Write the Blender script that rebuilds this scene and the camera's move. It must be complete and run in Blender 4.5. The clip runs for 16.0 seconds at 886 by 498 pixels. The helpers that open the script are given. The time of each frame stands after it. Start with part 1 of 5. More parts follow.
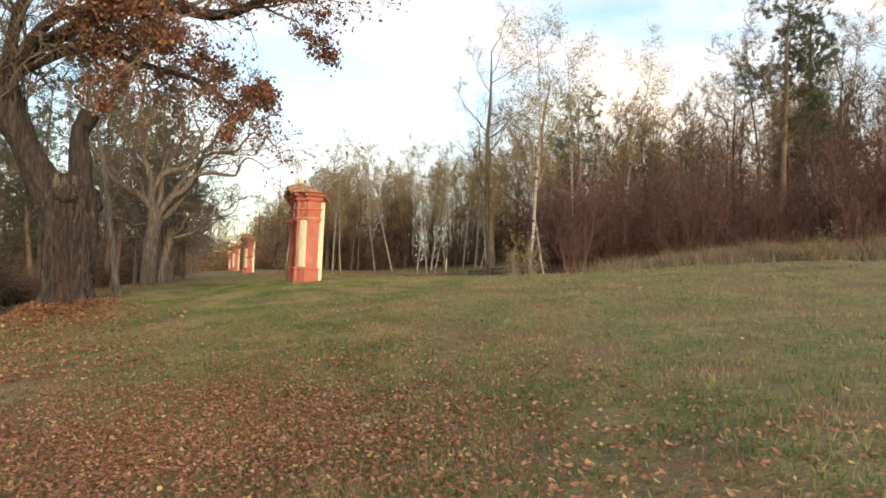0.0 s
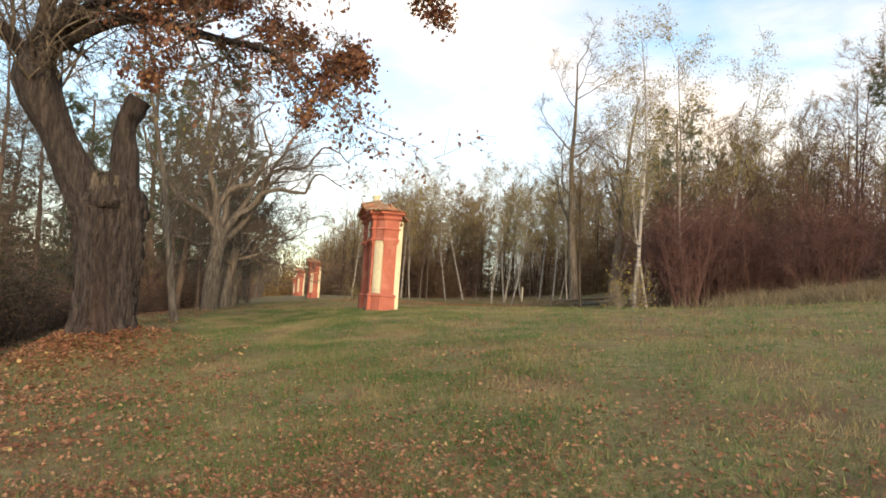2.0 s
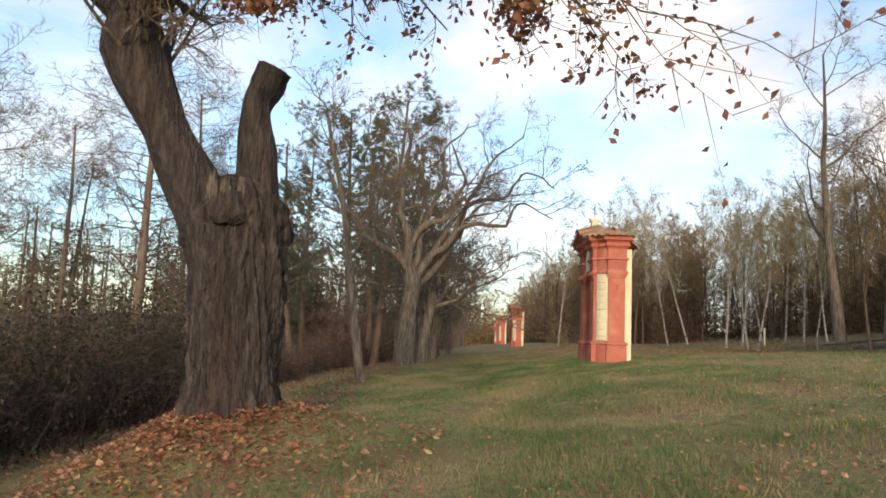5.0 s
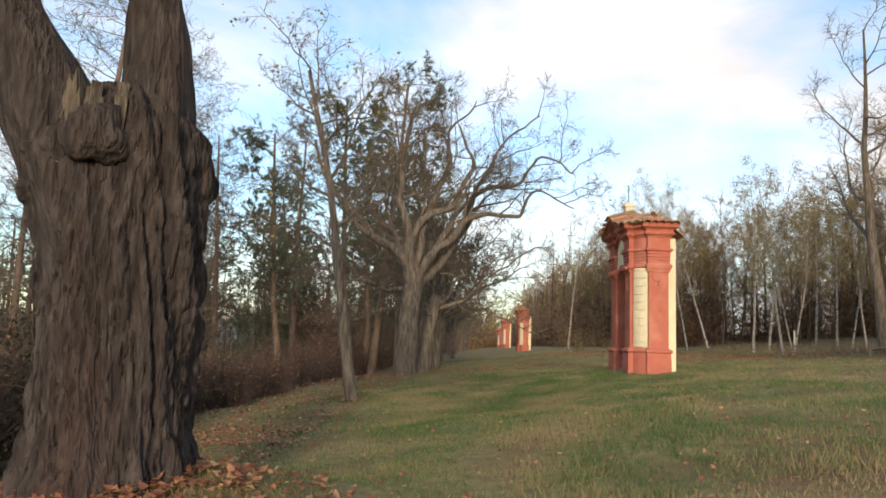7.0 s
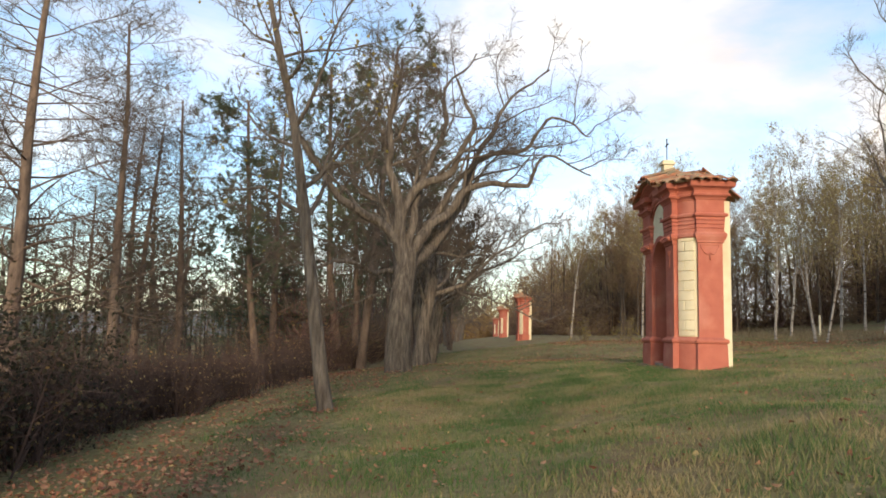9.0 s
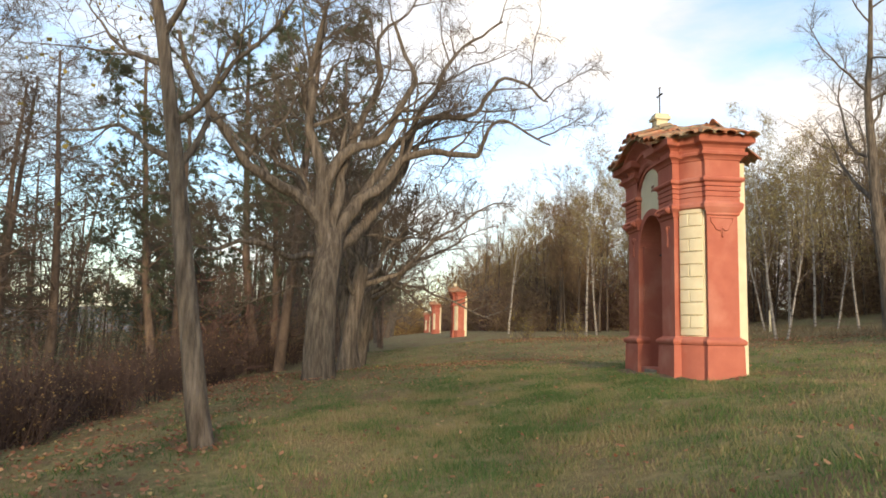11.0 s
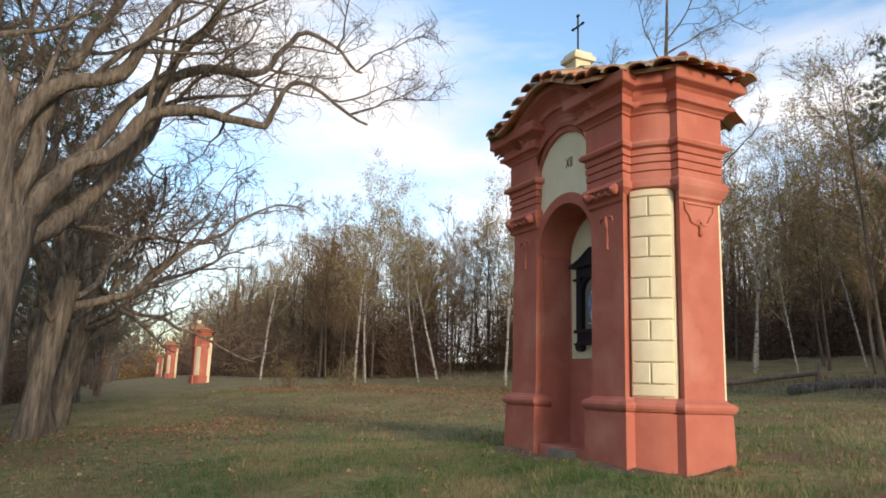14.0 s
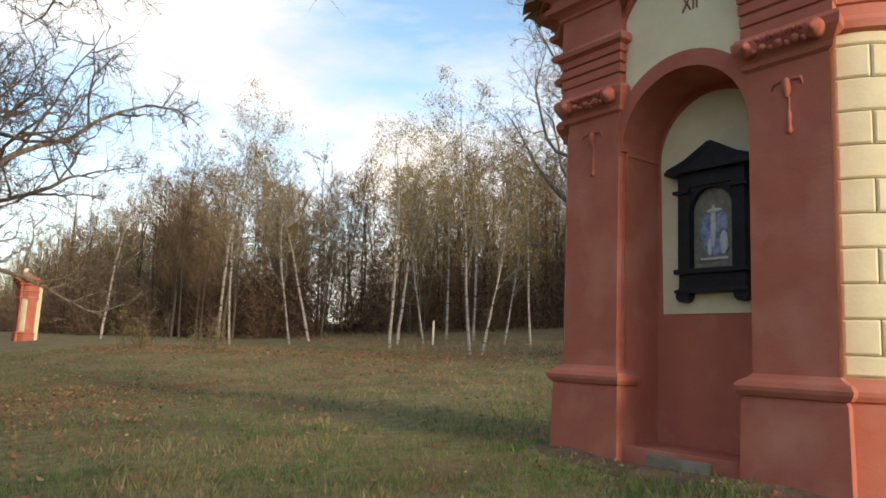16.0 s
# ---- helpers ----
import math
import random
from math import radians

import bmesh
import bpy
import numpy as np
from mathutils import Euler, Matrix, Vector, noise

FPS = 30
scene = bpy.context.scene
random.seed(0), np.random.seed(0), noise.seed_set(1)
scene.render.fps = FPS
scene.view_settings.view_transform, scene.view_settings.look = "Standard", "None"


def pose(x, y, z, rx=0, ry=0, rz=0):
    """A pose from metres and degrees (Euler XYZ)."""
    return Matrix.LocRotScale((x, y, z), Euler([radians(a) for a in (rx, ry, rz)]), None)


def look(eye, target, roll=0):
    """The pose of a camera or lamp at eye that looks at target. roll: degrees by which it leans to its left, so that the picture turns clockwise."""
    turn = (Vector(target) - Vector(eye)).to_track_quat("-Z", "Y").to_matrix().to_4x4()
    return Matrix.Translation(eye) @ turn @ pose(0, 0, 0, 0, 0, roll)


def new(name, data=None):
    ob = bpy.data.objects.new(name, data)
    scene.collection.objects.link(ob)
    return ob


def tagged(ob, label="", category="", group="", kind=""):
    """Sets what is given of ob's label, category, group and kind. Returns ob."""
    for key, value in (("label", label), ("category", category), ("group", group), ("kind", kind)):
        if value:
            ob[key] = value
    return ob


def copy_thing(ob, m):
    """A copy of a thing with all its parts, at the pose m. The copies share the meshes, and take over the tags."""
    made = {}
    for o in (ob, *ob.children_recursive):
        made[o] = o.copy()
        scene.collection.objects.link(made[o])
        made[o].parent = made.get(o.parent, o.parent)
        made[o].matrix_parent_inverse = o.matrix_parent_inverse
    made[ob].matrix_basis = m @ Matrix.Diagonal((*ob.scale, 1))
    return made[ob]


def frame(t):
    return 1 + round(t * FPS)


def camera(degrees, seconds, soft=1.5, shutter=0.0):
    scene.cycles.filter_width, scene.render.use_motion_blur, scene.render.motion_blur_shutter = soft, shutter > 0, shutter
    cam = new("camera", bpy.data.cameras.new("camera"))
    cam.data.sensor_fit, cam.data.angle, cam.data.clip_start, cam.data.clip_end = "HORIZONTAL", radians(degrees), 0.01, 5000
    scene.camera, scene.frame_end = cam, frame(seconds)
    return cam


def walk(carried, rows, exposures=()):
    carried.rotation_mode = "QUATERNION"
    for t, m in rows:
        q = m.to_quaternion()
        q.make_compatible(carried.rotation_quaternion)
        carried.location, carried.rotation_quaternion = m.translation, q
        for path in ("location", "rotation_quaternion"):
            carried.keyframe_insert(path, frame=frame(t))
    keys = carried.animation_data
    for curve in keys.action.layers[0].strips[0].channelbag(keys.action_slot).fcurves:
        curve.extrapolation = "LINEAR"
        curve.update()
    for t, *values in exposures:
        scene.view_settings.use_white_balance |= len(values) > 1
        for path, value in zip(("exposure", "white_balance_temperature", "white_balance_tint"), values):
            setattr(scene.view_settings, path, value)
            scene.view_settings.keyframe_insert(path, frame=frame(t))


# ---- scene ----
cam = camera(62.3, 16.0, soft=1.7)
PATH = [
    (0, (0.538, 1.136, 1.554), (0.474, 3.133, 1.646), 2.5),
    (0.5, (0.256, 1.798, 1.576), (0.165, 3.793, 1.698), 3.0),
    (1, (-0.04, 2.536, 1.582), (-0.209, 4.521, 1.749), 3.8),
    (1.5, (-0.246, 3.268, 1.584), (-0.467, 5.248, 1.765), 4.4),
    (2, (-0.522, 4.036, 1.582), (-0.755, 6.016, 1.742), 3.8),
    (2.5, (-0.754, 4.743, 1.581), (-0.993, 6.721, 1.754), 1.8),
    (3, (-1.05, 5.486, 1.602), (-1.288, 7.463, 1.788), 3.6),
    (3.5, (-1.231, 6.174, 1.594), (-1.5, 8.142, 1.822), 1.8),
    (4, (-1.504, 6.885, 1.592), (-1.934, 8.822, 1.841), 1.3),
    (4.5, (-1.737, 7.476, 1.604), (-2.381, 9.353, 1.854), 1.4),
    (4.7, (-1.825, 7.721, 1.621), (-2.556, 9.566, 1.871), 2.8),
    (6.8, (-3.099, 10.522, 1.739), (-3.884, 12.342, 2.009), 1.9),
    (7, (-3.201, 10.767, 1.75), (-3.954, 12.601, 2.015), 2.2),
    (7.5, (-3.505, 11.386, 1.797), (-4.203, 13.24, 2.067), 3.8),
    (8, (-3.821, 12.118, 1.786), (-4.544, 13.957, 2.095), 3.7),
    (8.5, (-4.117, 12.791, 1.792), (-4.865, 14.623, 2.079), 2.4),
    (9, (-4.406, 13.533, 1.788), (-5.143, 15.377, 2.026), 1.5),
    (9.5, (-4.716, 14.214, 1.787), (-5.404, 16.08, 1.995), 3.6),
    (9.7, (-4.826, 14.477, 1.778), (-5.494, 16.351, 1.981), 2.1),
    (11.8, (-6.02, 17.608, 1.897), (-6.535, 19.525, 2.139), 1.4),
    (12, (-6.126, 17.907, 1.904), (-6.628, 19.829, 2.142), 1.2),
    (12.5, (-6.409, 18.562, 1.929), (-6.82, 20.506, 2.161), 3.3),
    (13, (-6.636, 19.278, 1.946), (-6.823, 21.248, 2.233), 1.6),
    (13.5, (-6.857, 19.966, 1.962), (-6.856, 21.938, 2.297), 3.3),
    (14, (-7.087, 20.688, 1.923), (-6.974, 22.65, 2.293), 1.9),
    (14.5, (-7.285, 21.405, 1.908), (-7.081, 23.357, 2.293), 2.9),
    (15, (-7.494, 22.165, 1.892), (-7.163, 24.099, 2.281), 2.9),
    (15.5, (-7.671, 22.856, 1.906), (-7.222, 24.779, 2.227), 4.8),
    (16, (-7.902, 23.543, 1.913), (-7.396, 25.456, 2.2), 2.6),
]
walk(cam, [(t, look(eye, target, roll)) for t, eye, target, roll in PATH],
     exposures=[(0, 0.30, 7700, 12), (1.5, 0.28, 7700, 12), (3.5, 0.18, 7050, 12), (4.5, 0.10, 7050, 12), (9.5, 0.10, 7000, 12), (12, 0.32, 7450, 12), (13, 0.33, 7350, 12),
                (13.5, 0.26, 7000, 12), (14.2, 0.12, 6650, 12), (15, 0.08, 6850, 12), (15.5, 0.12, 6850, 12), (16, 0.18, 7200, 12)])

# ---- light ----
SUN_AZ, SUN_EL = radians(157.5), radians(13)      # azimuth from +y towards +x
world = bpy.data.worlds.new("sky")
scene.world = world
world.use_nodes = True
wn, wl = world.node_tree.nodes, world.node_tree.links
wn.clear()
w_out, w_bg = wn.new("ShaderNodeOutputWorld"), wn.new("ShaderNodeBackground")
w_sky = wn.new("ShaderNodeTexSky")
w_sky.sky_type, w_sky.sun_disc = "NISHITA", False
w_sky.sun_elevation, w_sky.sun_rotation = SUN_EL, SUN_AZ
w_sky.air_density, w_sky.dust_density, w_sky.ozone_density = 1.0, 0.6, 1.6
w_gain = wn.new("ShaderNodeVectorMath")
w_gain.operation = "MULTIPLY"
w_gain.inputs[1].default_value = (2.15, 2.35, 2.45)
w_co, w_map = wn.new("ShaderNodeTexCoord"), wn.new("ShaderNodeMapping")
w_map.inputs["Scale"].default_value = (1.0, 1.0, 2.6)
w_map.inputs["Rotation"].default_value = (0.25, 0.1, 0.5)
w_n = wn.new("ShaderNodeTexNoise")
w_n.inputs["Scale"].default_value, w_n.inputs["Detail"].default_value = 1.7, 7.0
w_n.inputs["Roughness"].default_value, w_n.inputs["Distortion"].default_value = 0.55, 0.35
w_r = wn.new("ShaderNodeValToRGB")
w_r.color_ramp.elements[0].position, w_r.color_ramp.elements[1].position = 0.43, 0.64
w_n2 = wn.new("ShaderNodeTexNoise")
w_n2.inputs["Scale"].default_value, w_n2.inputs["Detail"].default_value = 4.0, 5.0
w_c = wn.new("ShaderNodeValToRGB")
w_c.color_ramp.elements[0].position, w_c.color_ramp.elements[1].position = 0.32, 0.62
w_c.color_ramp.elements[0].color, w_c.color_ramp.elements[1].color = (7.4, 7.4, 7.8, 1), (9.9, 9.5, 9.1, 1)
w_mix = wn.new("ShaderNodeMix")
w_mix.data_type = "RGBA"
wl.new(w_co.outputs["Generated"], w_map.inputs["Vector"])
wl.new(w_map.outputs["Vector"], w_n.inputs["Vector"])
wl.new(w_map.outputs["Vector"], w_n2.inputs["Vector"])
wl.new(w_n.outputs["Fac"], w_r.inputs["Fac"])
wl.new(w_n2.outputs["Fac"], w_c.inputs["Fac"])
wl.new(w_sky.outputs["Color"], w_gain.inputs[0])
wl.new(w_r.outputs["Color"], w_mix.inputs["Factor"])
wl.new(w_gain.outputs["Vector"], w_mix.inputs["A"])
wl.new(w_c.outputs["Color"], w_mix.inputs["B"])
wl.new(w_mix.outputs["Result"], w_bg.inputs["Color"])
wl.new(w_bg.outputs["Background"], w_out.inputs["Surface"])
w_bg.inputs["Strength"].default_value = 0.121

sun_data = bpy.data.lights.new("sun", "SUN")
sun_data.energy, sun_data.angle, sun_data.color = 2.85, radians(10.0), (1.0, 0.83, 0.62)
sun = new("sun", sun_data)
sun_to = Vector((math.sin(SUN_AZ) * math.cos(SUN_EL), math.cos(SUN_AZ) * math.cos(SUN_EL), math.sin(SUN_EL)))
sun.matrix_world = look(sun_to * 60, (0, 0, 0))

# ---- materials ----


def material(name, stops, scale=8.0, detail=6.0, rough=0.85, bump=0.3, bump_scale=None, distance=0.02, stretch=(1, 1, 1),
             second=None, second_scale=0.7, random_amount=0.0, island=False, subsurface=0.0, metal=0.0):
    """Noise through a colour ramp, with a coarse second noise for stains, fine relief, and a random shift per object or island."""
    m = bpy.data.materials.new(name)
    m.use_nodes = True
    n, l = m.node_tree.nodes, m.node_tree.links
    b = n["Principled BSDF"]
    b.inputs["Roughness"].default_value = rough
    b.inputs["Metallic"].default_value = metal
    b.inputs["Specular IOR Level"].default_value = 0.25
    co, mp = n.new("ShaderNodeTexCoord"), n.new("ShaderNodeMapping")
    mp.inputs["Scale"].default_value = stretch
    l.new(co.outputs["Object"], mp.inputs["Vector"])
    a, r = n.new("ShaderNodeTexNoise"), n.new("ShaderNodeValToRGB")
    a.inputs["Scale"].default_value, a.inputs["Detail"].default_value, a.inputs["Roughness"].default_value = scale, detail, 0.62
    l.new(mp.outputs["Vector"], a.inputs["Vector"])
    l.new(a.outputs["Fac"], r.inputs["Fac"])
    while len(r.color_ramp.elements) < len(stops):
        r.color_ramp.elements.new(0.5)
    for e, (p, c) in zip(r.color_ramp.elements, stops):
        e.position, e.color = p, (*c, 1)
    colour = r.outputs["Color"]
    if second:
        s, sr, mx = n.new("ShaderNodeTexNoise"), n.new("ShaderNodeValToRGB"), n.new("ShaderNodeMix")
        s.inputs["Scale"].default_value, s.inputs["Detail"].default_value = second_scale, 5.0
        l.new(mp.outputs["Vector"], s.inputs["Vector"])
        sr.color_ramp.elements[0].position, sr.color_ramp.elements[1].position = second[1], second[2]
        l.new(s.outputs["Fac"], sr.inputs["Fac"])
        mx.data_type = "RGBA"
        mx.inputs["B"].default_value = (*second[0], 1)
        l.new(sr.outputs["Color"], mx.inputs["Factor"])
        l.new(colour, mx.inputs["A"])
        colour = mx.outputs["Result"]
    if random_amount:
        hsv, mr = n.new("ShaderNodeHueSaturation"), n.new("ShaderNodeMapRange")
        mr.inputs["To Min"].default_value, mr.inputs["To Max"].default_value = 1 - random_amount, 1 + random_amount
        if island:
            g = n.new("ShaderNodeNewGeometry")
            l.new(g.outputs["Random Per Island"], mr.inputs["Value"])
        else:
            g = n.new("ShaderNodeObjectInfo")
            l.new(g.outputs["Random"], mr.inputs["Value"])
        l.new(mr.outputs["Result"], hsv.inputs["Value"])
        l.new(colour, hsv.inputs["Color"])
        colour = hsv.outputs["Color"]
    l.new(colour, b.inputs["Base Color"])
    if bump:
        f, bp = n.new("ShaderNodeTexNoise"), n.new("ShaderNodeBump")
        f.inputs["Scale"].default_value, f.inputs["Detail"].default_value = bump_scale or scale * 3, 5.0
        l.new(mp.outputs["Vector"], f.inputs["Vector"])
        l.new(f.outputs["Fac"], bp.inputs["Height"])
        bp.inputs["Strength"].default_value, bp.inputs["Distance"].default_value = bump, distance
        l.new(bp.outputs["Normal"], b.inputs["Normal"])
    return m


def leafy(name, stops, rough=0.7, patches=0.0):
    """Leaf or blade colours, one per island."""
    m = bpy.data.materials.new(name)
    m.use_nodes = True
    n, l = m.node_tree.nodes, m.node_tree.links
    b = n["Principled BSDF"]
    b.inputs["Roughness"].default_value = rough
    b.inputs["Specular IOR Level"].default_value = 0.2
    g, r = n.new("ShaderNodeNewGeometry"), n.new("ShaderNodeValToRGB")
    while len(r.color_ramp.elements) < len(stops):
        r.color_ramp.elements.new(0.5)
    for e, (p, c) in zip(r.color_ramp.elements, stops):
        e.position, e.color = p, (*c, 1)
    if patches:
        co, nz, mr, ad2 = n.new("ShaderNodeTexCoord"), n.new("ShaderNodeTexNoise"), n.new("ShaderNodeMapRange"), n.new("ShaderNodeMath")
        nz.inputs["Scale"].default_value, nz.inputs["Detail"].default_value = 0.95, 6.0
        l.new(co.outputs["Object"], nz.inputs["Vector"])
        mr.inputs["From Min"].default_value, mr.inputs["From Max"].default_value = 0.3, 0.7
        mr.inputs["To Min"].default_value, mr.inputs["To Max"].default_value = -patches * 1.25, patches * 0.8
        l.new(nz.outputs["Fac"], mr.inputs["Value"])
        l.new(g.outputs["Random Per Island"], ad2.inputs[0])
        l.new(mr.outputs["Result"], ad2.inputs[1])
        l.new(ad2.outputs["Value"], r.inputs["Fac"])
    else:
        l.new(g.outputs["Random Per Island"], r.inputs["Fac"])
    l.new(r.outputs["Color"], b.inputs["Base Color"])
    tr, ad = n.new("ShaderNodeBsdfTranslucent"), n.new("ShaderNodeMixShader")
    l.new(r.outputs["Color"], tr.inputs["Color"])
    ad.inputs["Fac"].default_value = 0.3
    l.new(b.outputs["BSDF"], ad.inputs[1])
    l.new(tr.outputs["BSDF"], ad.inputs[2])
    l.new(ad.outputs["Shader"], n["Material Output"].inputs["Surface"])
    return m


M_RED = material("red_limewash", [(0.3, (0.40, 0.126, 0.090)), (0.7, (0.465, 0.157, 0.112))], 5, rough=0.9, bump=0.25, bump_scale=60,
                 distance=0.008, second=((0.56, 0.25, 0.19), 0.50, 0.80), second_scale=2.2)
M_CREAM = material("cream_limewash", [(0.3, (0.68, 0.61, 0.43)), (0.7, (0.75, 0.69, 0.51))], 6, rough=0.9, bump=0.25, bump_scale=60,
                   distance=0.005, second=((0.60, 0.53, 0.37), 0.55, 0.8), second_scale=2.0, random_amount=0.05)
M_TILE = material("clay_tile", [(0.3, (0.36, 0.12, 0.06)), (0.55, (0.48, 0.19, 0.10)), (0.75, (0.52, 0.33, 0.20))], 9, rough=0.9, bump=0.4,
                  distance=0.008, random_amount=0.28, second=((0.30, 0.255, 0.17), 0.40, 0.60), second_scale=5)
M_STONE = material("grey_sill_stone", [(0.3, (0.20, 0.17, 0.14)), (0.7, (0.32, 0.27, 0.22))], 9, rough=0.9)
M_IRON = material("black_iron", [(0.3, (0.02, 0.02, 0.022)), (0.7, (0.04, 0.04, 0.045))], 20, rough=0.55, metal=0.6)
M_FRAME = material("black_painted_frame", [(0.3, (0.010, 0.010, 0.014)), (0.7, (0.018, 0.018, 0.024))], 12, rough=0.5, bump=0.15)
M_PANEL = material("grey_mosaic_ground", [(0.3, (0.14, 0.13, 0.11)), (0.7, (0.26, 0.24, 0.20))], 30, rough=0.5)
M_BLUE = material("pale_blue_enamel", [(0.35, (0.10, 0.16, 0.30)), (0.6, (0.32, 0.40, 0.55)), (0.75, (0.30, 0.18, 0.36))], 25, rough=0.5)
M_PALE = material("pale_enamel", [(0.3, (0.45, 0.46, 0.52)), (0.7, (0.62, 0.62, 0.66))], 25, rough=0.5)
M_LETTER = material("brown_numeral_paint", [(0.3, (0.20, 0.085, 0.065)), (0.7, (0.28, 0.13, 0.095))], 30, rough=0.9)

M_GROUND = material("turf", [(0.30, (0.150, 0.112, 0.060)), (0.45, (0.210, 0.185, 0.085)), (0.58, (0.270, 0.232, 0.110)), (0.75, (0.37, 0.285, 0.160))], 9, 9,
                    rough=0.95, bump=0.9, bump_scale=40, distance=0.05, second=((0.215, 0.135, 0.078), 0.46, 0.66), second_scale=0.9)
M_GRASS = leafy("grass_blades", [(0.0, (0.090, 0.155, 0.052)), (0.30, (0.165, 0.215, 0.080)), (0.55, (0.265, 0.250, 0.115)), (0.8, (0.315, 0.258, 0.135)), (1.0, (0.37, 0.295, 0.170))], patches=0.7)
M_DRY = leafy("dry_grass_stalks", [(0.0, (0.14, 0.11, 0.065)), (0.5, (0.25, 0.20, 0.125)), (1.0, (0.36, 0.29, 0.195))])
M_FALLEN = leafy("fallen_leaf", [(0.0, (0.18, 0.080, 0.052)), (0.4, (0.35, 0.155, 0.092)), (0.75, (0.46, 0.230, 0.138)), (0.95, (0.50, 0.32, 0.19)), (1.0, (0.60, 0.46, 0.17))])
M_OAKLEAF = leafy("russet_leaf", [(0.0, (0.13, 0.060, 0.046)), (0.5, (0.24, 0.112, 0.078)), (0.9, (0.34, 0.175, 0.110)), (1.0, (0.46, 0.27, 0.10))])
M_YELLOW = leafy("yellow_leaf", [(0.0, (0.16, 0.13, 0.035)), (0.5, (0.30, 0.24, 0.06)), (1.0, (0.46, 0.36, 0.11))])
M_BIRCHLEAF = leafy("birch_leaf", [(0.0, (0.19, 0.155, 0.055)), (0.5, (0.36, 0.29, 0.110)), (1.0, (0.54, 0.45, 0.21))])
M_NEEDLE = leafy("pine_needle", [(0.0, (0.062, 0.088, 0.056)), (0.6, (0.115, 0.142, 0.090)), (1.0, (0.19, 0.195, 0.125))])
M_REDTWIG = leafy("red_shrub_leaf", [(0.0, (0.090, 0.036, 0.032)), (0.6, (0.18, 0.070, 0.058)), (1.0, (0.27, 0.135, 0.095))])
M_BROWNLEAF = leafy("withered_leaf", [(0.0, (0.16, 0.100, 0.054)), (0.5, (0.28, 0.180, 0.084)), (0.85, (0.39, 0.275, 0.112)), (1.0, (0.48, 0.38, 0.16))])
M_SPRAY = leafy("bare_twig_spray", [(0.0, (0.120, 0.076, 0.048)), (0.5, (0.230, 0.152, 0.096)), (1.0, (0.34, 0.238, 0.152))], 0.9)
M_PURPLE = leafy("purplish_twig_spray", [(0.0, (0.080, 0.045, 0.040)), (0.5, (0.165, 0.098, 0.085)), (1.0, (0.25, 0.165, 0.145))], 0.9)
M_BARK = material("grey_brown_bark", [(0.32, (0.066, 0.054, 0.044)), (0.50, (0.152, 0.126, 0.102)), (0.70, (0.26, 0.218, 0.178))], 15, 9, rough=0.95,
                  bump=1.0, bump_scale=26, distance=0.06, stretch=(1, 1, 0.16), random_amount=0.18)
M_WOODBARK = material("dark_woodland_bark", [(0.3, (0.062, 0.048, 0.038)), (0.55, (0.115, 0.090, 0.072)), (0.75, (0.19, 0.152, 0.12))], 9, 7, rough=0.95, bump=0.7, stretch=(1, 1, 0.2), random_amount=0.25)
M_OLDBARK = material("old_furrowed_bark", [(0.34, (0.032, 0.026, 0.026)), (0.50, (0.060, 0.049, 0.047)), (0.68, (0.112, 0.093, 0.087))], 17, 10, rough=0.95,
                     bump=1.0, bump_scale=34, distance=0.09, stretch=(1, 1, 0.20), second=((0.080, 0.048, 0.040), 0.55, 0.75), second_scale=1.2)
M_DEADWOOD = material("splintered_bare_wood", [(0.35, (0.045, 0.036, 0.030)), (0.65, (0.22, 0.185, 0.145))], 26, rough=0.9, bump=1.0, stretch=(1, 1, 0.1), distance=0.03)
M_TWIG = material("twig_bark", [(0.3, (0.090, 0.070, 0.056)), (0.7, (0.17, 0.135, 0.108))], 3, 2, rough=0.95, bump=0, random_amount=0.2)
M_PALETWIG = material("pale_twig_bark", [(0.3, (0.13, 0.105, 0.085)), (0.7, (0.22, 0.185, 0.15))], 3, 2, rough=0.95, bump=0, random_amount=0.2)
M_REDSTEM = material("reddish_stem", [(0.3, (0.085, 0.046, 0.041)), (0.7, (0.165, 0.092, 0.080))], 3, 2, rough=0.95, bump=0, random_amount=0.2)
M_BRAMBLE = material("dark_bramble_stem", [(0.3, (0.065, 0.042, 0.036)), (0.7, (0.125, 0.085, 0.072))], 3, 2, rough=0.95, bump=0, random_amount=0.25)
M_BIRCH = material("white_birch_bark", [(0.36, (0.030, 0.026, 0.024)), (0.46, (0.29, 0.262, 0.235)), (0.7, (0.45, 0.42, 0.385))], 3.2, 8, rough=0.8, bump=0.4,
                   stretch=(0.7, 0.7, 2.4), random_amount=0.12)
M_PINEBARK = material("orange_pine_bark", [(0.3, (0.095, 0.070, 0.056)), (0.7, (0.25, 0.185, 0.145))], 6, 7, rough=0.95, bump=0.8, stretch=(1, 1, 0.35), distance=0.04)
M_LOGWOOD = material("weathered_timber", [(0.3, (0.12, 0.09, 0.065)), (0.7, (0.24, 0.19, 0.14))], 8, rough=0.9, stretch=(1, 1, 0.2))
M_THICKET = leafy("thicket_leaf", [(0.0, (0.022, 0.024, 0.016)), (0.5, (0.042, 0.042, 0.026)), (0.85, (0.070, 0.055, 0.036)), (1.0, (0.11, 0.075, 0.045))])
M_SOIL = material("bare_soil", [(0.3, (0.085, 0.058, 0.042)), (0.7, (0.17, 0.12, 0.090))], 14, rough=0.95, bump=0.6, distance=0.02, second=((0.24, 0.15, 0.10), 0.55, 0.7), second_scale=3)
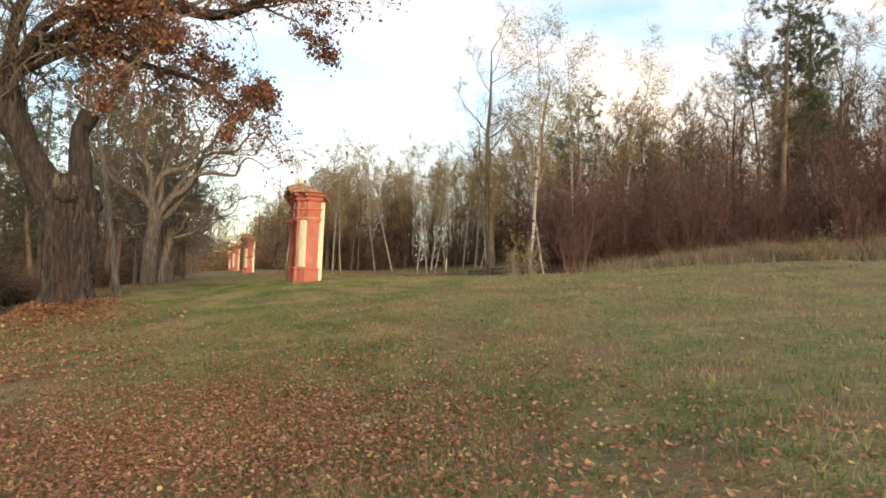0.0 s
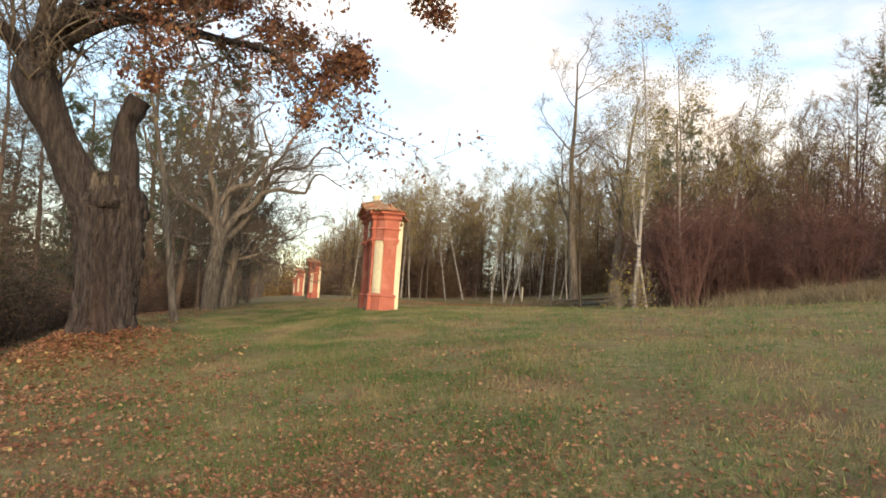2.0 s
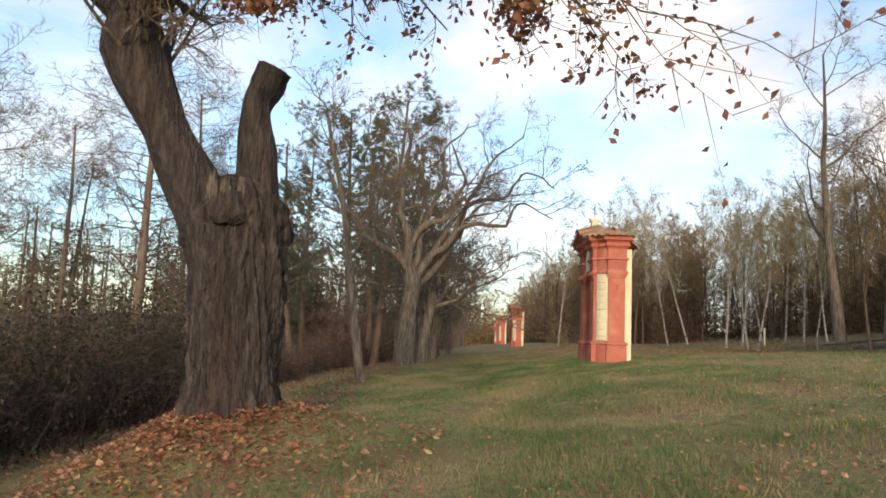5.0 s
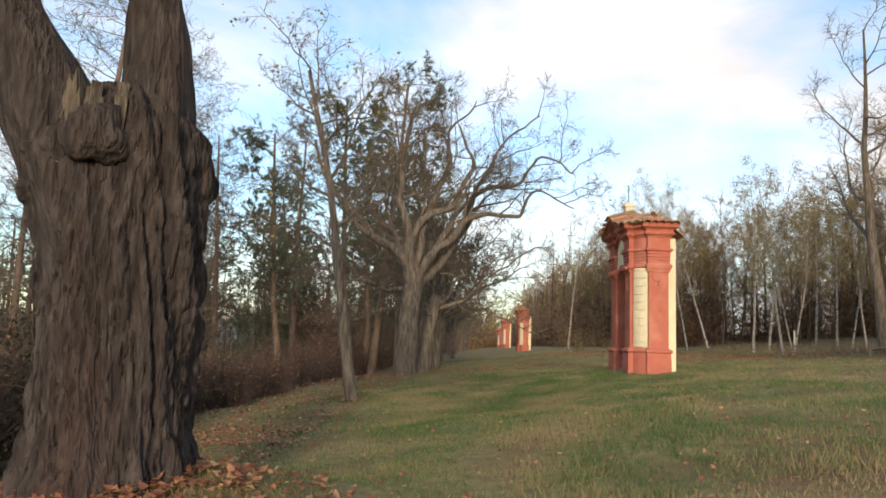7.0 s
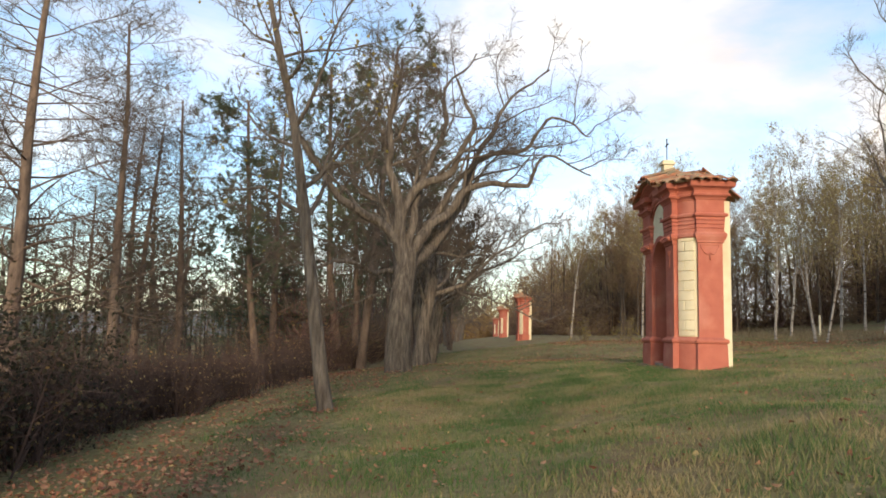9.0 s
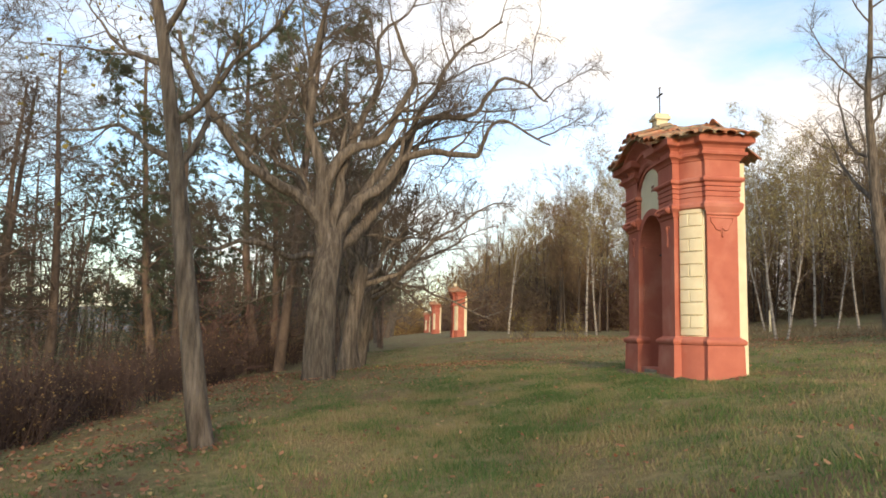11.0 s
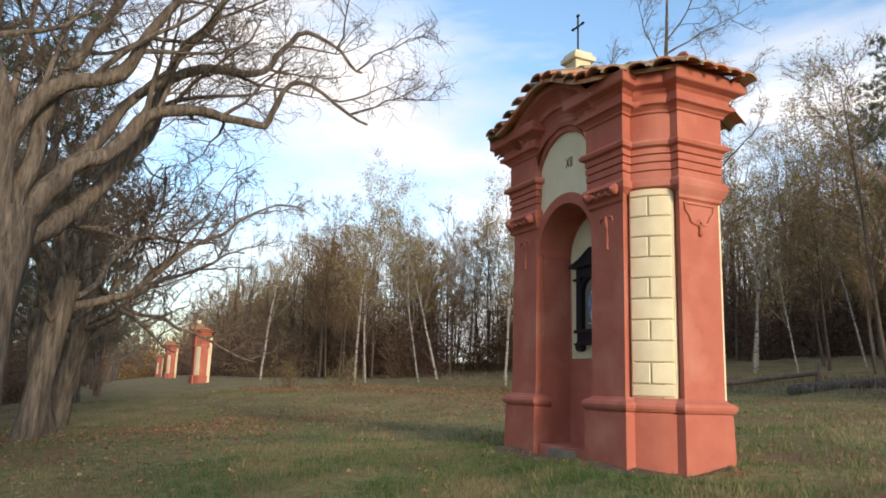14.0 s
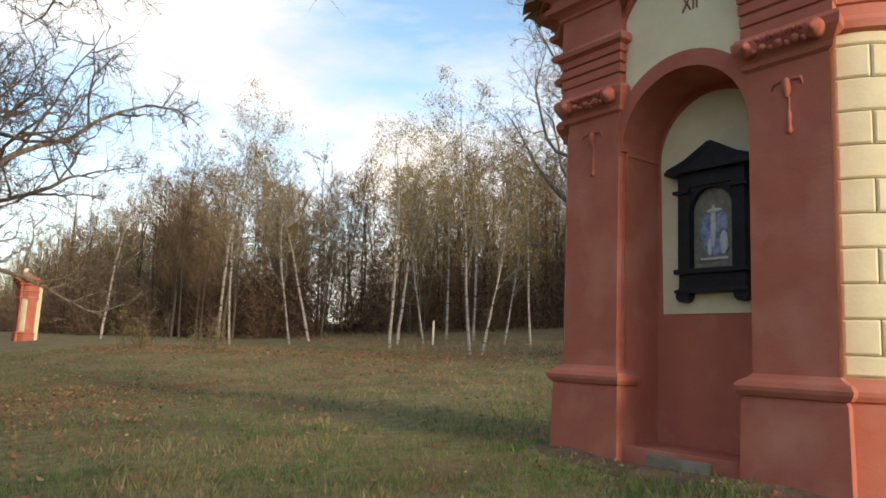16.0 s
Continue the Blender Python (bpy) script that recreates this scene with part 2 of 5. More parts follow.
# far woods with the haze of distance mixed into the base colour
M_HILL = material("haze_tinted_wood", [(0.3, (0.16, 0.17, 0.20)), (0.7, (0.24, 0.25, 0.28))], 0.05, rough=1.0, bump=0)

# ---- mesh helpers ----


def mesh_of(name, verts, faces, mat, smooth=False):
    me = bpy.data.meshes.new(name)
    me.from_pydata(verts, [], faces)
    me.materials.append(mat)
    if smooth:
        me.polygons.foreach_set("use_smooth", [True] * len(me.polygons))
    me.update()
    return me


def piece(name, me, parent=None, label="", m=None):
    """One mesh object, under a thing or a part when a parent is given."""
    ob = new(name, me)
    if parent is not None:
        ob.parent = parent
    if m is not None:
        ob.matrix_basis = m
    if label:
        ob["label"] = label
    return ob


def part(name, bm, mat, parent, label="", smooth=False):
    me = bpy.data.meshes.new(name)
    bmesh.ops.recalc_face_normals(bm, faces=bm.faces)
    bm.to_mesh(me)
    bm.free()
    me.materials.append(mat)
    if smooth:
        me.polygons.foreach_set("use_smooth", [True] * len(me.polygons))
    return piece(name, me, parent, label)


def thing(name, label, category, m=None, group="", kind=""):
    ob = new(name)
    ob.empty_display_size = 0.3
    if m is not None:
        ob.matrix_basis = m
    return tagged(ob, label, category, group, kind)


class Geo:
    """Collects tubes, blades and leaves into one mesh."""

    def __init__(self):
        self.v, self.f = [], []

    def tube(self, pts, radii, sides=6, cap=False):
        start, last = len(self.v), len(pts) - 1
        side = None
        for i, (p, r) in enumerate(zip(pts, radii)):
            d = pts[min(i + 1, last)] - pts[max(i - 1, 0)]
            if d.length < 1e-6:
                d = Vector((0, 0, 1))
            d.normalize()
            if side is None:
                side = d.orthogonal().normalized()
            else:
                side = (side - d * side.dot(d))
                side = side.normalized() if side.length > 1e-6 else d.orthogonal().normalized()
            up = d.cross(side)
            for k in range(sides):
                a = 2 * math.pi * k / sides
                self.v.append(p + side * (r * math.cos(a)) + up * (r * math.sin(a)))
        for i in range(last):
            for k in range(sides):
                a, b = start + i * sides + k, start + i * sides + (k + 1) % sides
                self.f.append((a, b, b + sides, a + sides))
        if cap:
            self.f.append(tuple(start + last * sides + k for k in range(sides)))

    def leaf(self, p, size, rng):
        a = Vector((rng.gauss(0, 1), rng.gauss(0, 1), rng.gauss(0, 1)))
        a.normalize()
        b = a.orthogonal().normalized()
        b.rotate(Matrix.Rotation(rng.uniform(0, 6.28), 3, a))
        c = a.cross(b) * (size * 0.32)
        b = b * (size * 0.5)
        n, bend = len(self.v), a * (size * rng.uniform(0.06, 0.22))
        self.v += [p - b + bend, p + c, p + b + bend, p - c]
        self.f += [(n, n + 1, n + 3), (n + 1, n + 2, n + 3)]

    def sliver(self, p, d, length, width, rng):
        o = Vector((rng.gauss(0, 1), rng.gauss(0, 1), rng.gauss(0, 0.6))).cross(d)
        o = o * (width * 0.5 / max(o.length, 1e-6))
        n = len(self.v)
        self.v += [p - o, p + o, p + d * length]
        self.f.append((n, n + 1, n + 2))

    def mesh(self, name, mat, smooth=True):
        return mesh_of(name, self.v, self.f, mat, smooth)


# ---- ground ----
def hump(x, y, cx, cy, s, h):
    return h * math.exp(-((x - cx) ** 2 + (y - cy) ** 2) / (2 * s * s))


def ground_z(x, y):
    """A path below a low bank that climbs to the shrines, and a wooded slope that falls away on the other side."""
    u, v = -0.31 * x + 0.951 * y, 0.951 * x + 0.31 * y
    uu, vv = max(-25.0, min(u, 110.0)), max(-30.0, min(v, 26.0))
    a, b = math.tanh((uu - 9) / 9), math.tanh((vv - 1.0) / 2.2)
    z = 0.021 + 0.279 * a + 0.0114 * uu + 0.162 * b + 0.126 * vv - 0.154 * a * b - 0.36 * math.tanh((vv - 9) / 4)
    if vv < -3:
        z -= 0.012 * (vv + 3) ** 2 * 0.35
    z += hump(x, y, 9, 20, 5, 0.5) + hump(x, y, -0.4, 7.3, 1.9, -0.24) + hump(x, y, -7.2, 21.6, 1.5, -0.17) + hump(x, y, -1, 49, 5, -0.2)
    z += hump(x, y, -6.6, 37.6, 4, -0.35) + hump(x, y, -4.3, 18, 1.8, 0.15)
    z += hump(x, y, -6.55, 14.05, 0.85, 0.55) + hump(x, y, -12.0, 30.0, 3.2, 0.24) + hump(x, y, -9.7, 22.5, 1.3, 0.16)
    if -4 < u < 40 and -7 < v < 16:
        z += 0.055 * noise.noise(Vector((x * 0.95, y * 0.95, 7))) + 0.035 * max(0.0, noise.noise(Vector((x * 2.3, y * 2.3, 11))))
    z += 0.035 * noise.noise(Vector((x * 0.45, y * 0.45, 0))) + 0.028 * noise.noise(Vector((x * 1.5, y * 1.5, 3)))
    return z


def build_ground():
    """One sheet, fine near the walk and coarse out to the horizon."""
    def marks(lo, hi, step, far):
        inner = [lo + step * i for i in range(int((hi - lo) / step) + 1)]
        out, d = [], step
        while d < far:
            d *= 1.32
            out.append(d)
        return [lo - d for d in reversed(out)] + inner + [inner[-1] + d for d in out]
    xs, ys = marks(-24, 16, 0.22, 1500), marks(-3, 62, 0.22, 1500)
    verts = [(x, y, ground_z(x, y)) for y in ys for x in xs]
    n = len(xs)
    faces = [(j * n + i, j * n + i + 1, (j + 1) * n + i + 1, (j + 1) * n + i) for j in range(len(ys) - 1) for i in range(n - 1)]
    tagged(piece("ground", mesh_of("ground", verts, faces, M_GROUND, True)),
           "uneven autumn turf with a worn path and low bank", "ground", kind="structure")


build_ground()

# ---- wayside shrines ----
# In a shrine's own frame: x along its front from the near corner to the far one, y into its depth, z up from its foot.
WIDE = 1.72
NEAR_SIDE = [(-0.13, 0.74), (-0.27, 0.74), (-0.27, 0.335), (-0.207, 0.33), (-0.155, 0.255), (-0.085, 0.195), (-0.01, 0.15), (0.055, 0.12), (0.03, 0.03), (0.44, 0.03), (0.44, 0.17)]


def offset_path(path, d):
    """The open plan line moved outwards by d, with mitred corners."""
    out = []
    for i, p in enumerate(path):
        p = Vector(p)
        dirs = []
        if i:
            dirs.append((p - Vector(path[i - 1])).normalized())
        if i < len(path) - 1:
            dirs.append((Vector(path[i + 1]) - p).normalized())
        ns = [Vector((t.y, -t.x)) * -1 for t in dirs]
        if len(ns) == 1:
            out.append(p + ns[0] * d)
        else:
            m = (ns[0] + ns[1])
            m.normalize()
            out.append(p + m * (d / max(0.45, m.dot(ns[0]))))
    return out


def sweep(profile, far=False, corner=None):
    """A moulding of (proud, height) pairs led round one side of the shrine, closed at the back."""
    prof = list(profile) + [(-0.06, profile[-1][1]), (-0.06, profile[0][1])]
    path = list(reversed(NEAR_SIDE))
    bm = bmesh.new()
    rings = []
    cols = [offset_path(path, d) for d, _ in prof]
    bent = [offset_path(path, corner(d, z)) for d, z in prof] if corner else cols
    for i in range(len(path)):
        rings.append([bm.verts.new(((WIDE - c[i].x) if far else c[i].x, c[i].y, z)) for c, (_, z) in zip(bent if 3 <= i <= 7 else cols, prof)])
    k = len(prof)
    for a, b in zip(rings, rings[1:]):
        for j in range(k):
            bm.faces.new((a[j], b[j], b[(j + 1) % k], a[(j + 1) % k]))
    bm.faces.new(rings[0])
    bm.faces.new(list(reversed(rings[-1])))
    # only the rounded corner is smooth; every other edge is crisp
    for e in bm.edges:
        e.smooth = False
    for ring in rings[4:7]:
        for j in range(k):
            e = bm.edges.get((ring[j], ring[(j + 1) % k]))
            if e:
                e.smooth = True
    return bm


def corner_bed(far):
    """Cream render behind the corner blocks, seen in their joints."""
    path = list(reversed(NEAR_SIDE))
    bm = bmesh.new()
    front, back = offset_path(path, 0.002)[3:8], offset_path(path, -0.05)[3:8]
    loop = front + list(reversed(back))
    low = [bm.verts.new(((WIDE - p.x) if far else p.x, p.y, 0.53)) for p in loop]
    high = [bm.verts.new(((WIDE - p.x) if far else p.x, p.y, 2.2)) for p in loop]
    for i in range(len(loop)):
        j = (i + 1) % len(loop)
        bm.faces.new((low[i], low[j], high[j], high[i]))
    bm.faces.new(low)
    bm.faces.new(list(reversed(high)))
    return bm


def box(bm, x0, y0, z0, x1, y1, z1, bevel=0.0):
    r = bmesh.ops.create_cube(bm, size=1.0, matrix=Matrix.Translation(((x0 + x1) / 2, (y0 + y1) / 2, (z0 + z1) / 2)) @ Matrix.Diagonal((x1 - x0, y1 - y0, z1 - z0, 1)))
    if bevel:
        edges = list({e for v in r["verts"] for e in v.link_edges})
        bmesh.ops.bevel(bm, geom=edges, offset=bevel, segments=2, affect="EDGES", profile=0.7)
    return bm


def arch_plate(cx, cz, r_in, r_out, y0, y1, a0=0.0, a1=math.pi, steps=22, squash=1.0):
    """A solid curved band in the plane of the front."""
    bm = bmesh.new()
    rings = []
    for i in range(steps + 1):
        a = a0 + (a1 - a0) * i / steps
        c, s = math.cos(a), math.sin(a) * squash
        rings.append([bm.verts.new((cx + r * c, y, cz + r * s)) for r, y in ((r_in, y0), (r_out, y0), (r_out, y1), (r_in, y1))])
    for a, b in zip(rings, rings[1:]):
        for j in range(4):
            bm.faces.new((a[j], b[j], b[(j + 1) % 4], a[(j + 1) % 4]))
    bm.faces.new(rings[0])
    bm.faces.new(list(reversed(rings[-1])))
    return bm


CX = WIDE / 2
ARCH = [(0.425, 0.30), (0.425, 0.03), (0.468, 0.028), (0.472, 0.006), (0.505, -0.008), (0.53, -0.004), (0.54, 0.008), (0.585, -0.004), (0.62, -0.030),
        (0.632, -0.058), (0.662, -0.060), (0.668, -0.036), (0.70, -0.044), (0.735, -0.078), (0.765, -0.125), (0.775, -0.148), (0.835, -0.150), (0.835, 0.30)]


def arch_cornice():
    """The cornice bent into an arch, one smooth profile led round; it dies into the cornices of the pilasters."""
    bm = bmesh.new()
    rings, steps = [], 40
    for i in range(steps + 1):
        ring = []
        for r, y in ARCH:
            foot = 2.49 if r < 0.47 else 2.80 if y > -0.02 else 2.84 if y > -0.065 else 2.94 if y > -0.1 else 2.985
            cut = math.asin(min(0.95, (foot - 2.47) / r))
            t = cut + (math.pi - 2 * cut) * i / steps
            ring.append(bm.verts.new((CX + r * math.cos(t), y, 2.47 + r * math.sin(t))))
        rings.append(ring)
    k = len(ARCH)
    for p, q in zip(rings, rings[1:]):
        for j in range(k):
            bm.faces.new((p[j], q[j], q[(j + 1) % k], p[(j + 1) % k]))
    bm.faces.new(rings[0])
    bm.faces.new(list(reversed(rings[-1])))
    for e in bm.edges:
        e.smooth = False
    for ring in rings[1:-1]:
        for j in range(k):
            bm.edges.get((ring[j], ring[(j + 1) % k])).smooth = True
    return bm


PLINTH = [(0.05, -0.35), (0.048, 0.0), (0.04, 0.405), (0.03, 0.425)]
BASE_MOULD = [(0.03, 0.425), (0.05, 0.432), (0.064, 0.455), (0.066, 0.475), (0.052, 0.498), (0.02, 0.515), (0.0, 0.535)]
SHAFT = [(0.0, 0.535), (0.0, 2.06)]
CAPITAL = [(0.0, 2.06), (0.022, 2.075), (0.024, 2.10), (0.04, 2.13), (0.058, 2.17), (0.062, 2.21), (0.045, 2.235), (0.028, 2.245)]
BANDS = [(0.026, 2.245), (0.026, 2.30), (0.014, 2.305), (0.03, 2.312), (0.03, 2.365), (0.016, 2.372), (0.034, 2.38), (0.034, 2.43),
         (0.018, 2.437), (0.038, 2.445), (0.038, 2.49), (0.07, 2.505), (0.078, 2.53), (0.066, 2.553), (0.034, 2.565)]
FRIEZE = [(0.03, 2.565), (0.03, 2.775)]
CORNICE = [(0.03, 2.775), (0.045, 2.782), (0.05, 2.80), (0.075, 2.825), (0.105, 2.838), (0.108, 2.872), (0.078, 2.884), (0.082, 2.925), (0.11, 2.955), (0.168, 2.978), (0.175, 2.99), (0.175, 3.07)]


def eave(x):
    return 3.07 + 0.28 * math.exp(-((x - CX) / 0.50) ** 2)


def front_edge(x):
    """The front edge of the roof in plan, cut back over the canted corners."""
    return -0.19 + 0.75 * max(0.0, 0.0 - min(x, WIDE - x))


def roof_z(x, y):
    edge_l, edge_r, front, back = -0.49, WIDE + 0.49, front_edge(x), 0.86
    f = eave(x) + 0.34 * (y - front)
    s = 3.07 + 0.42 * min(x - edge_l, edge_r - x)
    b = 3.00 + 0.80 * (back - y)
    return min(f, s, b)


def tile_mesh(path, width, lift=0.0):
    """A half-round clay tile along a short line of points."""
    bm = bmesh.new()
    rows = []
    side = (path[-1] - path[0]).cross(Vector((0, 0, 1))).normalized()
    for i, p in enumerate(path):
        w = width * (0.53 - 0.06 * i / (len(path) - 1))
        outer, inner = [], []
        for k in range(6):
            a = math.pi * k / 5
            up = Vector((0, 0, 0.62 * w * math.sin(a) + lift))
            outer.append(bm.verts.new(p + side * (w * math.cos(a)) + up))
            inner.append(bm.verts.new(p + side * ((w - 0.014) * math.cos(a)) + Vector((0, 0, 0.62 * (w - 0.02) * math.sin(a) + lift - 0.004))))
        rows.append((outer, inner))
    for (o0, i0), (o1, i1) in zip(rows, rows[1:]):
        for k in range(5):
            bm.faces.new((o0[k], o0[k + 1], o1[k + 1], o1[k]))
            bm.faces.new((i0[k], i1[k], i1[k + 1], i0[k + 1]))
    for o, i in (rows[0], rows[-1]):
        for k in range(5):
            bm.faces.new((o[k], i[k], i[k + 1], o[k + 1]))
    return bm


def roof_tiles(roof):
    rng = random.Random(5)
    pitch = 0.168

    def run(x, y, dx, dy, until):
        d = 0.0
        while d < until:
            length = min(0.42, until - d + 0.06)
            pts = []
            for k in range(3):
                px, py = x + dx * (d + length * k / 2), y + dy * (d + length * k / 2)
                pts.append(Vector((px, py, roof_z(px, py) + 0.012 - 0.008 * k + 0.012 * rng.random())))
            part("tile", tile_mesh(pts, pitch), M_TILE, roof)
            d += 0.36
    n = 11
    for i in range(n):
        x = 0.02 + (WIDE - 0.04) * i / (n - 1)
        run(x, front_edge(x) - 0.085, 0, 1, max(0.30, min(0.66, min(x + 0.49, WIDE + 0.49 - x) + 0.15)))
    for i in range(3):
        s = (i + 0.5) / 3
        for far in (False, True):
            x, y = -0.47 * s, -0.19 + 0.3525 * s
            x -= 0.6 * 0.085
            run(WIDE - x if far else x, y - 0.8 * 0.085, -0.6 if far else 0.6, 0.8, 0.27)
    for i in range(5):
        y = 0.24 + 0.58 * i / 4
        inner = min(y + 0.22, 0.95 - y)
        for x, dx in ((-0.575, 1), (WIDE + 0.575, -1)):
            run(x, y, dx, 0, max(0.30, min(0.58, inner * 0.9 + 0.1)))
    # lower eave over the rear wall
    for i in range(13):
        x = -0.20 + (WIDE + 0.40) * i / 12
        for y0, y1 in ((1.08, 0.74), (0.80, 0.46)):
            pts = [Vector((x, y0 + (y1 - y0) * k / 2, 2.80 + 0.8 * (1.08 - (y0 + (y1 - y0) * k / 2)))) for k in range(3)]
            part("tile", tile_mesh(pts, pitch), M_TILE, roof)


def corner_blocks(parent, far):
    """Rusticated blocks that fill the canted corner, courses of one and of two in turn."""
    a, b = Vector((0.05, 0.108, 0)), Vector((-0.205, 0.31, 0))
    out = Vector((-(b - a).y, (b - a).x, 0)).normalized()
    if out.y > 0:
        out = -out
    z, i, top = 0.54, 0, 2.19
    heights = [0.10] + [0.17] * 9 + [0.095]
    k = (top - z) / sum(heights)
    for h in heights:
        h *= k
        spans = [(0.0, 1.0)] if i % 2 == 0 else [(0.0, 0.47), (0.47, 1.0)]
        for s0, s1 in spans:
            bm = bmesh.new()
            g = 0.003
            cols = []
            steps = [s0 + 0.012, s0 + 0.04] + [s0 + 0.04 + (s1 - s0 - 0.08) * j / 5 for j in range(1, 5)] + [s1 - 0.04, s1 - 0.012]
            for j, s in enumerate(steps):
                bow = 0.034 * (1 - (2 * s - 1) ** 2)
                p = a.lerp(b, s) + out * bow
                if far:
                    p.x = WIDE - p.x
                o = Vector((-out.x if far else out.x, out.y, 0))
                edge = 0.007 if j in (0, 7) else 0.0
                cols.append([bm.verts.new(p + o * d + Vector((0, 0, zz))) for d, zz in
                             ((-0.12, z + g), (0.0, z + g), (0.009 - edge, z + g + 0.009), (0.009 - edge, z + h - g - 0.009), (0.0, z + h - g), (-0.12, z + h - g))])
            for c0, c1 in zip(cols, cols[1:]):
                for j in range(6):
                    bm.faces.new((c0[j], c1[j], c1[(j + 1) % 6], c0[(j + 1) % 6]))
            bm.faces.new(cols[0])
            bm.faces.new(list(reversed(cols[-1])))
            for e in bm.edges:
                e.smooth = False
            for c in cols[2:6]:
                bm.edges.get((c[2], c[3])).smooth = True
            part("block", bm, M_CREAM, parent, smooth=True)
        z += h
        i += 1


def scroll_capital(parent, x0, x1):
    """Small carved volutes over a front pilaster."""
    bm = bmesh.new()
    for x in (x0 + 0.035, x1 - 0.035):
        for r, y in ((0.05, -0.05), (0.032, -0.062), (0.016, -0.072)):
            bmesh.ops.create_cone(bm, cap_ends=True, segments=16, radius1=r, radius2=r * 0.9, depth=0.05,
                                  matrix=Matrix.Translation((x, y + 0.02, 2.165)) @ Matrix.Rotation(math.pi / 2, 4, "X"))
    for k in range(7):
        x = x0 + 0.08 + (x1 - x0 - 0.16) * k / 6
        bmesh.ops.create_uvsphere(bm, u_segments=8, v_segments=6, radius=0.015 + 0.006 * (k % 2),
                                  matrix=Matrix.Translation((x, -0.045, 2.13 + 0.012 * (k % 2))))
    for k in range(9):
        x = x0 + 0.06 + (x1 - x0 - 0.12) * k / 8
        bmesh.ops.create_uvsphere(bm, u_segments=8, v_segments=6, radius=0.014,
                                  matrix=Matrix.Translation((x, -0.05, 2.19)))
    part("capital", bm, M_RED, parent, "carved red scroll capital", True)


def pendant(parent, x, y, z, side):
    """A modelled ribbon with a hanging drop; side turns it onto the narrow face."""
    def place(a, d, h):
        return Vector((x - d, y + a, z + h)) if side < 0 else (Vector((x + d, y + a, z + h)) if side > 0 else Vector((x + a, y - d, z + h)))
    g = Geo()
    if side:
        left = [(-0.15, 0.0), (-0.145, -0.06), (-0.11, -0.09), (-0.085, -0.15), (-0.03, -0.165), (0.0, -0.125)]
        g.tube([place(a, 0.006, h) for a, h in left], [0.011] * 6, 6)
        g.tube([place(-a, 0.006, h) for a, h in left], [0.011] * 6, 6)
        g.tube([place(a, 0.0, 0.0) for a in (-0.16, 0.16)], [0.012, 0.012], 6)
        g.tube([place(0, 0.012, h) for h in (-0.165, -0.19, -0.205, -0.24, -0.26)], [0.012, 0.02, 0.010, 0.02, 0.006], 8, True)
    else:
        g.tube([place(0.0, 0.0, h) for h in (0.0, -0.02, -0.05, -0.075, -0.1)], [0.008, 0.020, 0.024, 0.018, 0.008], 8)
        g.tube([place(0.01, 0.0, h) for h in (-0.1, -0.17, -0.19, -0.24, -0.27, -0.285)], [0.006, 0.006, 0.013, 0.008, 0.015, 0.009], 8, True)
        for s in (-1, 1):
            g.tube([place(s * 0.03, 0.0, -0.01), place(s * 0.07, 0.0, -0.015), place(s * 0.08, 0.0, -0.05)], [0.008, 0.009, 0.004], 6)
    piece("pendant", g.mesh("pendant", M_RED), parent, "red stucco ribbon pendant")


def front_plate(y0, y1):
    """The cream field over the niche: straight sides, arched head, arched opening below."""
    bm = bmesh.new()
    cols = []
    n = 26
    for i in range(n + 1):
        x = 0.43 + (1.29 - 0.43) * i / n
        d = min(1.0, abs(x - CX) / 0.455)
        low = 1.82 + math.sqrt(max(0.0, 0.44 ** 2 - (x - CX) ** 2))
        high = 2.50 + 0.43 * math.sqrt(1 - d * d) + 0.02
        cols.append([bm.verts.new((x, y, z)) for y, z in ((y0, low), (y0, high), (y1, high), (y1, low))])
    for a, b in zip(cols, cols[1:]):
        for j in range(4):
            bm.faces.new((a[j], b[j], b[(j + 1) % 4], a[(j + 1) % 4]))
    bm.faces.new(cols[0])
    bm.faces.new(list(reversed(cols[-1])))
    return bm


